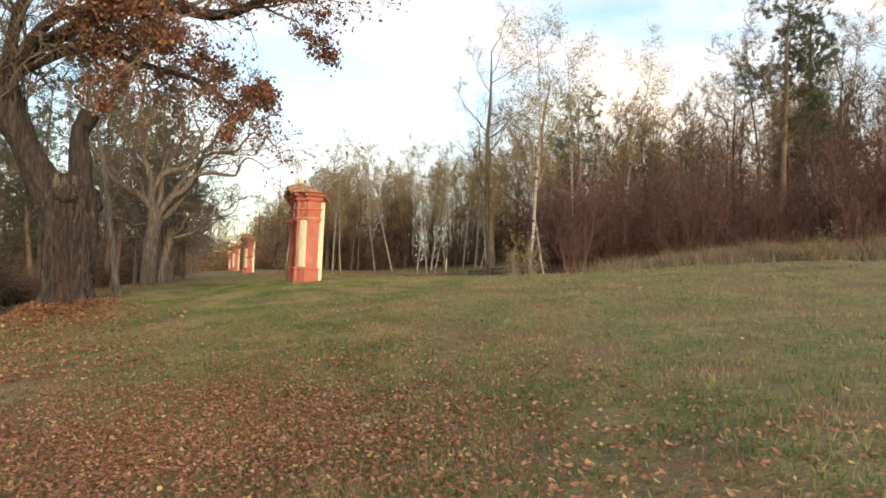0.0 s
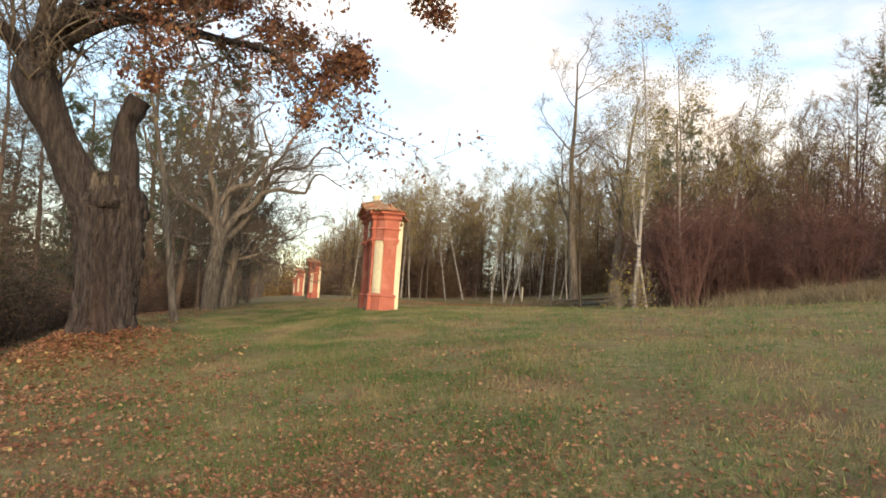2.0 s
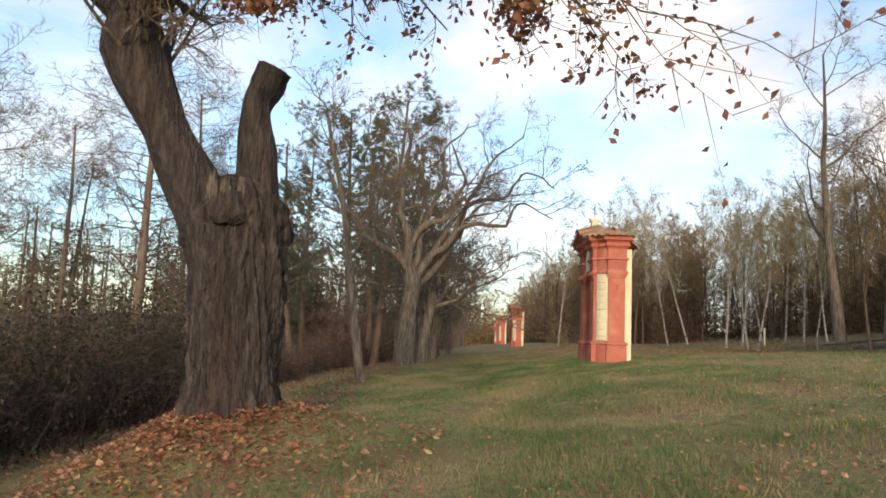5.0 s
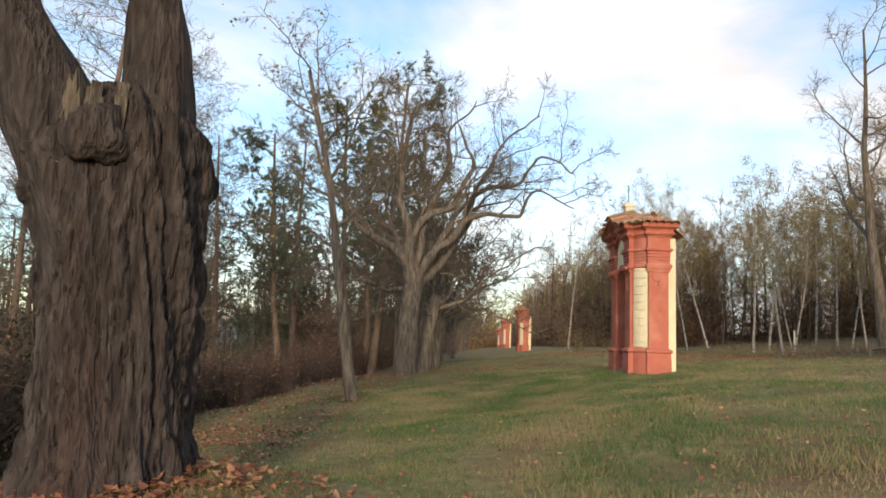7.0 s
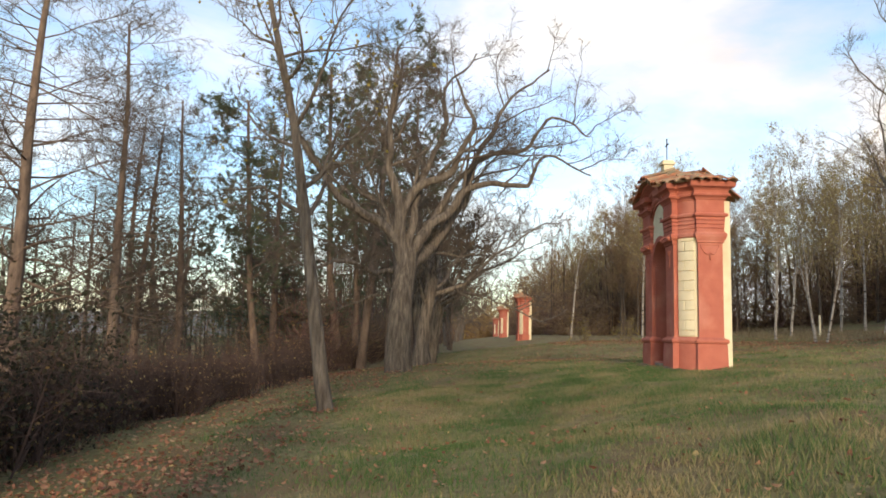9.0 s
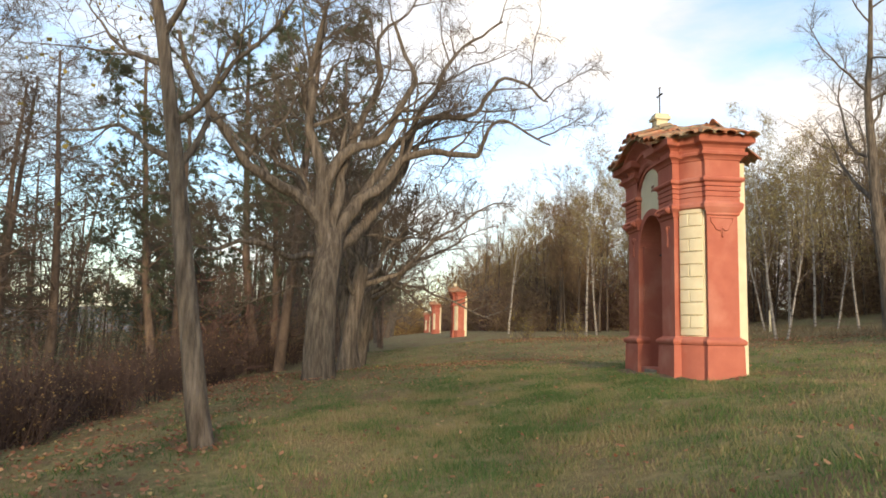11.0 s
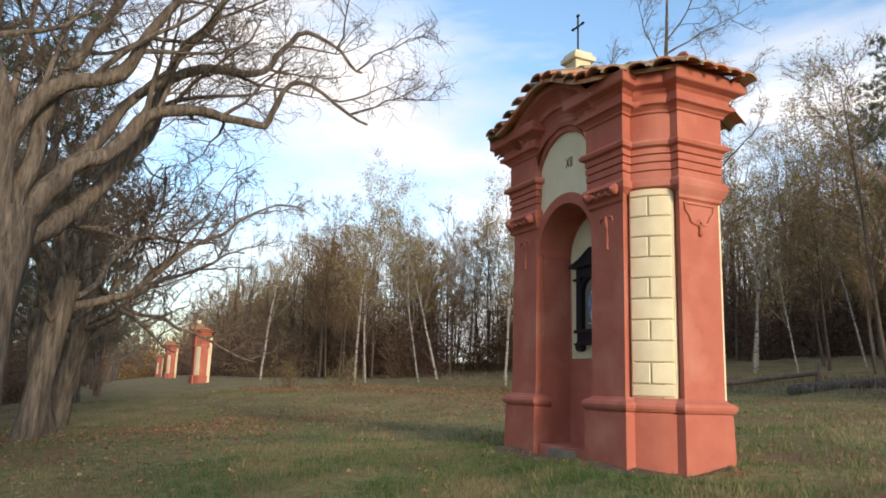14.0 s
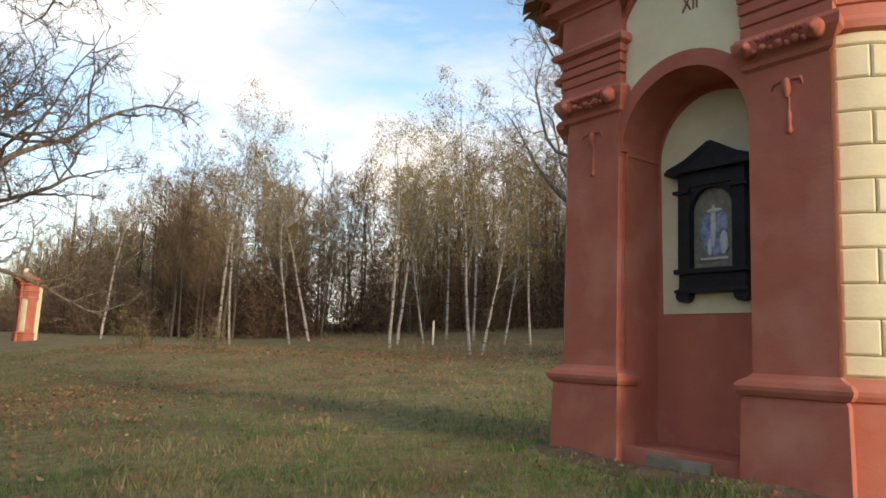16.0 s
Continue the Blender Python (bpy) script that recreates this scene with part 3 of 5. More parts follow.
def shrine(label):
    top = thing("wayside_shrine", label, "shrine", group="row of shrines")
    for far in (False, True):
        part("plinth", sweep(PLINTH, far), M_RED, top, smooth=True)
        part("base_moulding", sweep(BASE_MOULD, far), M_RED, top, smooth=True)
        part("pilaster", sweep(SHAFT, far, lambda d, z: min(d, -0.03)), M_RED, top, smooth=True)
        part("corner_bed", corner_bed(far), M_CREAM, top)
        part("impost", sweep(CAPITAL, far, lambda d, z: d if z > 2.165 else -0.04), M_RED, top, smooth=True)
        part("banding", sweep(BANDS, far), M_RED, top, smooth=True)
        part("frieze", sweep(FRIEZE, far), M_RED, top, smooth=True)
        part("cornice", sweep(CORNICE, far), M_RED, top, smooth=True)
        corner_blocks(top, far)
    # masonry behind the mouldings
    bm = bmesh.new()
    for x0, x1 in ((-0.15, 0.40), (1.32, WIDE + 0.15)):
        box(bm, x0, 0.24, -0.3, x1, 0.62, 3.06)
    box(bm, -0.15, 0.62, 0.0, WIDE + 0.15, 0.74, 3.0)
    part("core", bm, M_RED, top)
    bm = bmesh.new()
    box(bm, -0.10, 0.745, -0.3, WIDE + 0.10, 0.94, 2.80, 0.01)
    part("rear_wall", bm, M_CREAM, top, "plain cream rear wall")
    # niche
    bm = bmesh.new()
    box(bm, 0.40, 0.04, -0.3, 1.32, 0.40, 0.10, 0.008)
    part("niche_floor", bm, M_RED, top)
    bm = bmesh.new()
    box(bm, 0.66, 0.012, -0.2, 1.05, 0.12, 0.075, 0.015)
    part("sill", bm, M_STONE, top, "worn bare stone sill")
    bm = bmesh.new()
    box(bm, 0.40, 0.40, 0.0, 1.32, 0.52, 2.5)
    part("niche_back", bm, M_RED, top)
    bm = bmesh.new()
    for x0, x1 in ((0.36, 0.455), (1.265, 1.36)):
        box(bm, x0, 0.10, 0.0, x1, 0.42, 1.82)
    part("jamb", bm, M_RED, top)
    part("niche_vault", arch_plate(CX, 1.82, 0.405, 0.50, 0.045, 0.42), M_RED, top)
    for x0, x1 in ((0.44, 0.462), (1.258, 1.28)):
        bm = bmesh.new()
        box(bm, x0, 0.10, 1.795, x1, 0.40, 1.82, 0.004)
        part("impost_line", bm, M_RED, top)
    # cream field on the niche's back
    bm = bmesh.new()
    ring = [bm.verts.new((CX - 0.36, 0.392, 0.86)), bm.verts.new((CX + 0.36, 0.392, 0.86))]
    for i in range(19):
        a = math.pi * i / 18
        ring.append(bm.verts.new((CX + 0.38 * math.cos(a), 0.392, 1.80 + 0.38 * math.sin(a))))
    f = bm.faces.new(ring)
    ext = bmesh.ops.extrude_face_region(bm, geom=[f])
    bmesh.ops.translate(bm, vec=(0, 0.02, 0), verts=[e for e in ext["geom"] if isinstance(e, bmesh.types.BMVert)])
    part("niche_field", bm, M_CREAM, top, "cream field behind the picture")
    part("tympanum", front_plate(0.06, 0.30), M_CREAM, top, "cream arched field with a numeral")
    # arched cornice over the front
    part("arch_moulding", arch_cornice(), M_RED, top, "curved red cornice over the arched field", True)
    for x0, x1 in ((0.03, 0.44), (1.28, 1.69)):
        scroll_capital(top, x0, x1)
    pendant(top, 0.235, 0.025, 1.98, 0)
    pendant(top, 1.485, 0.025, 1.98, 0)
    pendant(top, -0.27, 0.535, 2.04, -1)
    pendant(top, WIDE + 0.27, 0.535, 2.04, 1)
    # roof
    bm = bmesh.new()
    nx, ny = 36, 18
    grid = [[bm.verts.new((-0.43 + (WIDE + 0.86) * i / nx, j / ny, 0)) for i in range(nx + 1)] for j in range(ny + 1)]
    for row in grid:
        for v in row:
            f = front_edge(v.co.x) + 0.05 - (0.10 if 0.0 < v.co.x < WIDE else 0.0)
            v.co.y = f + v.co.y * (0.84 - f)
            v.co.z = roof_z(v.co.x, v.co.y)
    for j in range(ny):
        for i in range(nx):
            bm.faces.new((grid[j][i], grid[j][i + 1], grid[j + 1][i + 1], grid[j + 1][i]))
    ext = bmesh.ops.extrude_face_region(bm, geom=list(bm.faces))
    bmesh.ops.translate(bm, vec=(0, 0, -0.035), verts=[e for e in ext["geom"] if isinstance(e, bmesh.types.BMVert)])
    roof = part("roof", bm, M_TILE, top, "weathered red clay barrel tiles")
    roof_tiles(roof)
    bm = bmesh.new()
    box(bm, CX - 0.085, 0.115, 3.30, CX + 0.085, 0.285, 3.62, 0.008)
    box(bm, CX - 0.12, 0.08, 3.61, CX + 0.12, 0.32, 3.66, 0.012)
    box(bm, CX - 0.10, 0.10, 3.655, CX + 0.10, 0.30, 3.70, 0.02)
    finial = part("finial", bm, M_CREAM, top, "cream plastered finial block")
    g = Geo()
    g.tube([Vector((CX, 0.20, z)) for z in (3.69, 4.10)], [0.009, 0.009], 8, True)
    g.tube([Vector((CX + x, 0.20, 3.99)) for x in (-0.075, 0.075)], [0.009, 0.009], 8, True)
    for x, z in ((-0.075, 3.99), (0.075, 3.99), (0, 4.10)):
        g.tube([Vector((CX + x - 0.014, 0.20, z)), Vector((CX + x + 0.014, 0.20, z))], [0.013, 0.013], 8, True)
    piece("cross", g.mesh("cross", M_IRON, False), finial, "thin black iron cross")
    return top


def picture(parent_m):
    """The dark aedicule frame with its small arched panel."""
    top = thing("picture_frame", "black painted frame with pediment round an arched relief panel", "picture frame", parent_m)
    c, y = CX, 0.388
    bm = bmesh.new()
    for x0, x1, z0, z1, d in ((-0.215, -0.135, 1.10, 1.62, 0.06), (0.135, 0.215, 1.10, 1.62, 0.06), (-0.215, 0.215, 1.60, 1.69, 0.06)):
        box(bm, c + x0, y - d, z0, c + x1, y, z1, 0.006)
    box(bm, c - 0.24, y - 0.08, 1.565, c - 0.13, y, 1.585, 0.004)
    box(bm, c + 0.13, y - 0.08, 1.565, c + 0.24, y, 1.585, 0.004)
    part("surround", bm, M_FRAME, top)
    bm = bmesh.new()
    ring = []
    for i in range(15):
        a = math.pi * i / 14
        ring.append((c + 0.135 * math.cos(a), 1.455 + 0.135 * math.sin(a)))
    for (x0, z0), (x1, z1) in zip(ring, ring[1:]):
        q = [bm.verts.new(p) for p in ((x0, y - 0.05, z0), (x1, y - 0.05, z1), (x1, y - 0.05, 1.61), (x0, y - 0.05, 1.61))]
        w = [bm.verts.new(v.co + Vector((0, 0.05, 0))) for v in q]
        for j in range(4):
            bm.faces.new((q[j], q[(j + 1) % 4], w[(j + 1) % 4], w[j]))
        bm.faces.new(q)
    part("arched_head", bm, M_FRAME, top)
    bm = bmesh.new()
    box(bm, c - 0.235, y - 0.075, 1.085, c + 0.235, y, 1.115, 0.006)
    box(bm, c - 0.215, y - 0.05, 0.99, c + 0.215, y, 1.09, 0.006)
    box(bm, c - 0.235, y - 0.07, 0.975, c + 0.235, y, 0.995, 0.006)
    for x in (-0.185, 0.185):
        bmesh.ops.create_cone(bm, cap_ends=True, segments=12, radius1=0.045, radius2=0.045, depth=0.06,
                              matrix=Matrix.Translation((c + x, y - 0.03, 0.965)) @ Matrix.Rotation(math.pi / 2, 4, "X"))
    part("ledge", bm, M_FRAME, top)
    bm = bmesh.new()
    box(bm, c - 0.285, y - 0.10, 1.685, c + 0.285, y, 1.71, 0.005)
    tri = [(-0.285, 1.71), (0.285, 1.71), (0.17, 1.745), (0.0, 1.845), (-0.17, 1.745)]
    f = [bm.verts.new((c + x, y - 0.06, z)) for x, z in tri]
    b = [bm.verts.new((c + x, y, z)) for x, z in tri]
    bm.faces.new(f)
    for j in range(5):
        bm.faces.new((f[j], f[(j + 1) % 5], b[(j + 1) % 5], b[j]))
    part("pediment", bm, M_FRAME, top)
    g = Geo()
    for s in (-1, 1):
        g.tube([Vector((c + s * 0.29, y - 0.05, 1.715)), Vector((c + s * 0.17, y - 0.05, 1.755)), Vector((c, y - 0.05, 1.85))], [0.022, 0.022, 0.022], 4, True)
    piece("raking_moulding", g.mesh("raking", M_FRAME, False), top)
    bm = bmesh.new()
    box(bm, c - 0.137, y - 0.012, 1.11, c + 0.137, y, 1.60)
    panel = part("panel", bm, M_PANEL, top, "greyish arched relief panel")
    # plain pale shapes in the panel
    bm = bmesh.new()
    for x, z, w, h in ((-0.005, 1.36, 0.020, 0.13), (0.0, 1.45, 0.055, 0.016), (0.06, 1.26, 0.028, 0.07), (-0.03, 1.24, 0.016, 0.05)):
        bmesh.ops.create_uvsphere(bm, u_segments=10, v_segments=8, radius=1.0,
                                  matrix=Matrix.Translation((c + x, y - 0.014, z)) @ Matrix.Diagonal((w, 0.012, h, 1)))
    part("relief", bm, M_PALE, panel, "pale plain relief shapes", True)
    bm = bmesh.new()
    for x, z, w, h in ((-0.05, 1.34, 0.045, 0.10), (0.045, 1.37, 0.04, 0.08), (0.01, 1.24, 0.09, 0.05)):
        bmesh.ops.create_uvsphere(bm, u_segments=10, v_segments=8, radius=1.0,
                                  matrix=Matrix.Translation((c + x, y - 0.012, z)) @ Matrix.Diagonal((w, 0.005, h, 1)))
    part("coloured_ground", bm, M_BLUE, panel, "pale blue enamelled patches", True)
    bm = bmesh.new()
    box(bm, c - 0.085, y - 0.022, 1.165, c + 0.085, y - 0.008, 1.178)
    part("strip", bm, M_PALE, panel, "narrow white strip")
    return top


TURN_DEG = math.degrees(math.atan2(-0.927, 0.375))


def shrine_pose(x, y, z, turn=0.0):
    """The pose from the near front corner of a shrine's foot."""
    return pose(x, y, z, 0, 0, TURN_DEG + turn) @ Matrix.Translation((-WIDE, 0, 0))


main = shrine("red limewashed wayside shrine with cream corners, tiled roof")
main.matrix_basis = shrine_pose(-5.36, 26.22, 1.36)
picture(shrine_pose(-5.36, 26.22, 1.36))
for sx, sy, turn in ((-18.6, 63.6, -2), (-27.9, 89.3, -2), (-42.4, 132.5, -2)):
    copy_thing(main, shrine_pose(sx, sy, ground_z(sx, sy) - 0.05, turn))["label"] = "red and cream wayside shrine far along the row"
numeral_curve = bpy.data.curves.new("numeral", "FONT")
numeral_curve.body, numeral_curve.size, numeral_curve.align_x, numeral_curve.extrude = "XII", 0.145, "CENTER", 0.003
numeral_tmp = bpy.data.objects.new("numeral", numeral_curve)
numeral_mesh = bpy.data.meshes.new_from_object(numeral_tmp)
bpy.data.objects.remove(numeral_tmp)
numeral_mesh.materials.clear()
numeral_mesh.materials.append(M_LETTER)
piece("numeral", numeral_mesh, main, "brown painted numeral XII", pose(CX + 0.06, 0.058, 2.555, 90, 0, 0) @ Matrix.Diagonal((0.62, 0.92, 1, 1)))

# ---- trees ----


def wander(rng, p, d, length, steps, bend, lift):
    """A crooked line that starts at p towards d; lift pulls it up (or down when negative)."""
    pts = [p.copy()]
    d = d.normalized()
    for _ in range(steps):
        d = d + Vector((rng.gauss(0, bend), rng.gauss(0, bend), rng.gauss(0, bend) + lift))
        d.normalize()
        p = p + d * (length / steps)
        pts.append(p.copy())
    return pts


def at_line(pts, s):
    if len(pts) == 2:
        return pts[0].lerp(pts[1], s), (pts[1] - pts[0]).normalized()
    f = s * (len(pts) - 1)
    i = min(int(f), len(pts) - 2)
    return pts[i].lerp(pts[i + 1], f - i), (pts[i + 1] - pts[i]).normalized()


def side_way(rng, d, spread):
    o = d.orthogonal().normalized()
    o.rotate(Matrix.Rotation(rng.uniform(0, 6.283), 3, d))
    return (d * math.cos(spread) + o * math.sin(spread)).normalized()


class Grower:
    """Branches of branches: the limbs go into one mesh, twigs into another, leaves at the twigs into a third."""

    def __init__(self, seed):
        self.rng = random.Random(seed)
        self.wood, self.twig, self.leaf = Geo(), Geo(), Geo()
        self.tips = []

    def limb(self, p, d, length, r0, level, spec):
        rng, s = self.rng, spec[level]
        pts = wander(rng, p, d, length, s["steps"], s["bend"], s["lift"])
        r1 = r0 * s.get("taper", 0.25)
        n = len(pts)
        radii = [r0 + (r1 - r0) * (i / (n - 1)) ** 0.8 for i in range(n)]
        (self.twig if s.get("twig") else self.wood).tube(pts, radii, s["sides"])
        self.branch(pts, radii, length, level, spec)
        return pts, radii

    def branch(self, pts, radii, length, level, spec):
        rng = self.rng
        if level + 1 >= len(spec):
            self.tips.append(pts)
            return
        c = spec[level + 1]
        count = max(1, int(round(c["count"] * (0.75 + 0.5 * rng.random()))))
        for i in range(count):
            s = c["from"] + (1 - c["from"]) * ((i + rng.random()) / count)
            q, d = at_line(pts, min(s, 0.995))
            way = side_way(rng, d, radians(rng.uniform(*c["angle"])))
            if way.z < c.get("low", -1):
                way.z = max(abs(way.z) * 0.6, c["low"] * 0.9)
                way.normalize()
            r = radii[min(int(s * (len(radii) - 1)), len(radii) - 1)]
            self.limb(q, way, length * rng.uniform(*c["len"]) * (1.15 - c.get("shrink", 0.55) * s), max(r * c["thick"], c.get("thin", 0.004)), level + 1, spec)

    def sprigs(self, each, length, width):
        """Hair-fine end twigs on the outermost branches."""
        rng = self.rng
        for line in self.tips:
            for _ in range(each):
                p, d = at_line(line, rng.uniform(0.1, 1.0))
                self.twig.sliver(p, side_way(rng, d, radians(rng.uniform(15, 65))), length * rng.uniform(0.5, 1.4), width, rng)

    def leaves(self, count, size, jitter=0.12):
        rng = self.rng
        for _ in range(count):
            line = rng.choice(self.tips)
            p, _ = at_line(line, rng.random())
            self.leaf.leaf(p + Vector((rng.gauss(0, jitter), rng.gauss(0, jitter), rng.gauss(0, jitter))), size * rng.uniform(0.6, 1.3), rng)


def tree_thing(name, label, gr, bark, twig, leaf=None, group="", crown_label=""):
    top = thing(name, label, "tree", group=group)
    piece("trunk", gr.wood.mesh("trunk", bark), top)
    crown = piece("crown", gr.twig.mesh("crown", twig, False), top, crown_label or "fine bare twigs")
    if leaf is not None and gr.leaf.f:
        piece("foliage", gr.leaf.mesh("foliage", leaf, False), crown, "sparse withered autumn leaves")
    return top


def level(steps, bend, lift, sides, count=0, start=0.2, angle=(30, 60), length=(0.3, 0.5), thick=0.5, **more):
    return dict(steps=steps, bend=bend, lift=lift, sides=sides, count=count, angle=angle, len=length, thick=thick, **{"from": start}, **more)


def forest_tree(seed, height, r, leaves, leaf_mat, label):
    g = Grower(seed)
    spec = [level(9, 0.035, 0.02, 7, taper=0.12),
            level(4, 0.12, 0.10, 3, 22, 0.28, (24, 58), (0.20, 0.36), 0.40, thin=0.011, taper=0.2),
            level(2, 0.14, 0.06, 3, 7, 0.15, (25, 60), (0.30, 0.55), 0.5, twig=True, thin=0.006)]
    g.limb(Vector((0, 0, -0.3)), Vector((g.rng.gauss(0, 0.04), g.rng.gauss(0, 0.04), 1)), height, r, 0, spec)
    g.sprigs(26, 0.5, 0.013)
    if leaves:
        g.leaves(leaves, 0.070, 0.22)
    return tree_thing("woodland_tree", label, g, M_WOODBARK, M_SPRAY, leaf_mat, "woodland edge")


def birch(seed, height, r, lean, leaves):
    g = Grower(seed)
    spec = [level(10, 0.045, 0.03, 8, taper=0.15),
            level(6, 0.10, 0.07, 4, 16, 0.30, (28, 50), (0.22, 0.36), 0.36, thin=0.010, taper=0.2),
            level(4, 0.12, -0.02, 3, 6, 0.2, (25, 55), (0.3, 0.5), 0.5, twig=True, thin=0.006),
            level(2, 0.10, -0.2, 3, 4, 0.15, (30, 60), (0.5, 0.9), 0.6, twig=True, thin=0.004)]
    g.limb(Vector((0, 0, -0.3)), Vector((lean, g.rng.gauss(0, 0.05), 1)), height, r, 0, spec)
    g.sprigs(3, 0.35, 0.008)
    g.leaves(leaves, 0.075, 0.14)
    return tree_thing("birch_tree", "slender white-barked birch with drooping twigs and few yellow leaves", g, M_BIRCH, M_PALETWIG, M_BIRCHLEAF, "birches")


def smooth_line(pts, n):
    """A rounded line through the points."""
    out = []
    for i in range(len(pts) - 1):
        p0, p1, p2, p3 = pts[max(i - 1, 0)], pts[i], pts[i + 1], pts[min(i + 2, len(pts) - 1)]
        for k in range(n):
            t = k / n
            out.append(0.5 * ((2 * p1) + (p2 - p0) * t + (2 * p0 - 5 * p1 + 4 * p2 - p3) * t * t + (3 * p1 - p0 - 3 * p2 + p3) * t ** 3))
    return out + [pts[-1]]


def old_oak(seed, height, r, fork, spread, label, boughs=(), fine=3):
    """A short thick bole that breaks into heavy crooked limbs with a wide crown."""
    g = Grower(seed)
    rng = g.rng
    spec = [level(6, 0.06, 0.02, 14, taper=0.75),
            level(11, 0.24, 0.085, 7, 6, 0.70, (25, 58), (1.2, 1.8), 0.40, taper=0.2, shrink=0.3, low=0.62),
            level(7, 0.22, 0.05, 5, 7, 0.3, (30, 70), (0.32, 0.55), 0.5, taper=0.22, thin=0.022, low=0.0),
            level(5, 0.22, 0.03, 4, 5, 0.2, (30, 70), (0.35, 0.6), 0.5, thin=0.011, taper=0.3, low=-0.2),
            level(3, 0.20, 0.02, 3, 5, 0.1, (30, 65), (0.35, 0.65), 0.55, twig=True, thin=0.006),
            level(1, 0.18, 0.0, 3, fine, 0.1, (30, 65), (0.4, 0.7), 0.6, twig=True, thin=0.0045)]
    pts = wander(rng, Vector((0, 0, -0.4)), Vector((0.08, 0.05, 1)), fork + 0.4, 7, 0.05, 0.02)
    n = len(pts)
    radii = [r * (1.0 + 0.28 * (1 - i / (n - 1)) ** 3) * (1 - 0.1 * i / (n - 1)) for i in range(n)]
    g.wood.tube(pts, radii, 16)
    for way, r0, r1 in boughs:
        line = smooth_line([pts[-2]] + [Vector(w) for w in way], 6)
        line = line[:4] + [p + noise.noise_vector(p * 1.1) * 0.16 + noise.noise_vector(p * 2.7) * 0.06 for p in line[4:]]
        rr = [r0 + (r1 - r0) * (i / (len(line) - 1)) ** 0.7 for i in range(len(line))]
        g.wood.tube(line, rr, 9)
        g.branch(line, rr, 5.5 if r0 > 0.12 else 2.8, 1, spec)
    if not boughs:
        g.branch(pts, radii, fork * spread, 0, spec)
    # a leading limb
    if not boughs:
        g.limb(pts[-1], Vector((0.1, 0.1, 1)), height - fork, r * 0.5, 1, spec)
    # fluted bole
    for i, v in enumerate(g.wood.v[:n * 16]):
        k = i % 16
        c = pts[i // 16]
        f = 1 + 0.10 * math.sin(k * 2.36 + 0.6 * v.z) + 0.06 * noise.noise(v * 1.6)
        g.wood.v[i] = Vector((c.x + (v.x - c.x) * f, c.y + (v.y - c.y) * f, v.z))
    for i in range(n * 16, len(g.wood.v)):
        v = g.wood.v[i]
        g.wood.v[i] = v + noise.noise_vector(v * 4.0) * 0.022 + noise.noise_vector(v * 1.5) * 0.03
    g.sprigs(1, 0.32, 0.007)
    return g, tree_thing("old_oak", label, g, M_BARK, M_TWIG, None, "avenue of old oaks")


def tall_tree(seed, height, r, label):
    """A single straight bole with ascending limbs and an open bare crown."""
    g = Grower(seed)
    spec = [level(11, 0.05, 0.03, 10, taper=0.12),
            level(8, 0.17, 0.05, 6, 17, 0.30, (35, 75), (0.32, 0.50), 0.46, thin=0.03, taper=0.15, shrink=0.6),
            level(6, 0.2, 0.05, 4, 7, 0.2, (30, 65), (0.30, 0.5), 0.5, thin=0.016),
            level(4, 0.2, 0.03, 3, 5, 0.15, (30, 65), (0.35, 0.6), 0.5, thin=0.010),
            level(2, 0.18, 0.02, 3, 5, 0.1, (30, 65), (0.4, 0.7), 0.6, twig=True, thin=0.006)]
    g.limb(Vector((0, 0, -0.3)), Vector((0.03, 0.0, 1)), height, r, 0, spec)
    g.sprigs(2, 0.40, 0.006)
    return tree_thing("tall_oak", label, g, M_BARK, M_TWIG, None)


def pine(seed, height, r, bare):
    """An orange-barked stem with flat clumps of needles in the upper part."""
    g = Grower(seed)
    rng = g.rng
    spec = [level(9, 0.03, 0.02, 8, taper=0.25),
            level(6, 0.13, 0.03, 5, 32, bare, (55, 95), (0.15, 0.30), 0.3, thin=0.02, taper=0.2),
            level(4, 0.16, 0.06, 3, 9, 0.2, (30, 65), (0.3, 0.5), 0.5, twig=True, thin=0.008),
            level(1, 0.15, 0.10, 3, 3, 0.3, (30, 60), (0.4, 0.6), 0.6, twig=True, thin=0.006)]
    g.limb(Vector((0, 0, -0.3)), Vector((rng.gauss(0, 0.05), rng.gauss(0, 0.05), 1)), height, r, 0, spec)
    # needles: short spikes round the outer twigs
    for line in g.tips:
        for _ in range(38):
            p, d = at_line(line, rng.uniform(0.1, 1.0))
            w = side_way(rng, d, radians(rng.uniform(20, 85)))
            o = side_way(rng, w, 1.57) * 0.0085
            k = len(g.leaf.v)
            length = rng.uniform(0.09, 0.20)
            g.leaf.v += [p - o, p + o, p + w * length]
            g.leaf.f.append((k, k + 1, k + 2))
    top = thing("pine_tree", "tall Scots pine with orange bark and dark needle clumps", "tree", group="pines")
    piece("trunk", g.wood.mesh("trunk", M_PINEBARK), top)
    crown = piece("crown", g.twig.mesh("crown", M_TWIG, False), top, "needle-bearing twigs")
    piece("needles", g.leaf.mesh("needles", M_NEEDLE, False), crown, "dark green needle clumps")
    return top


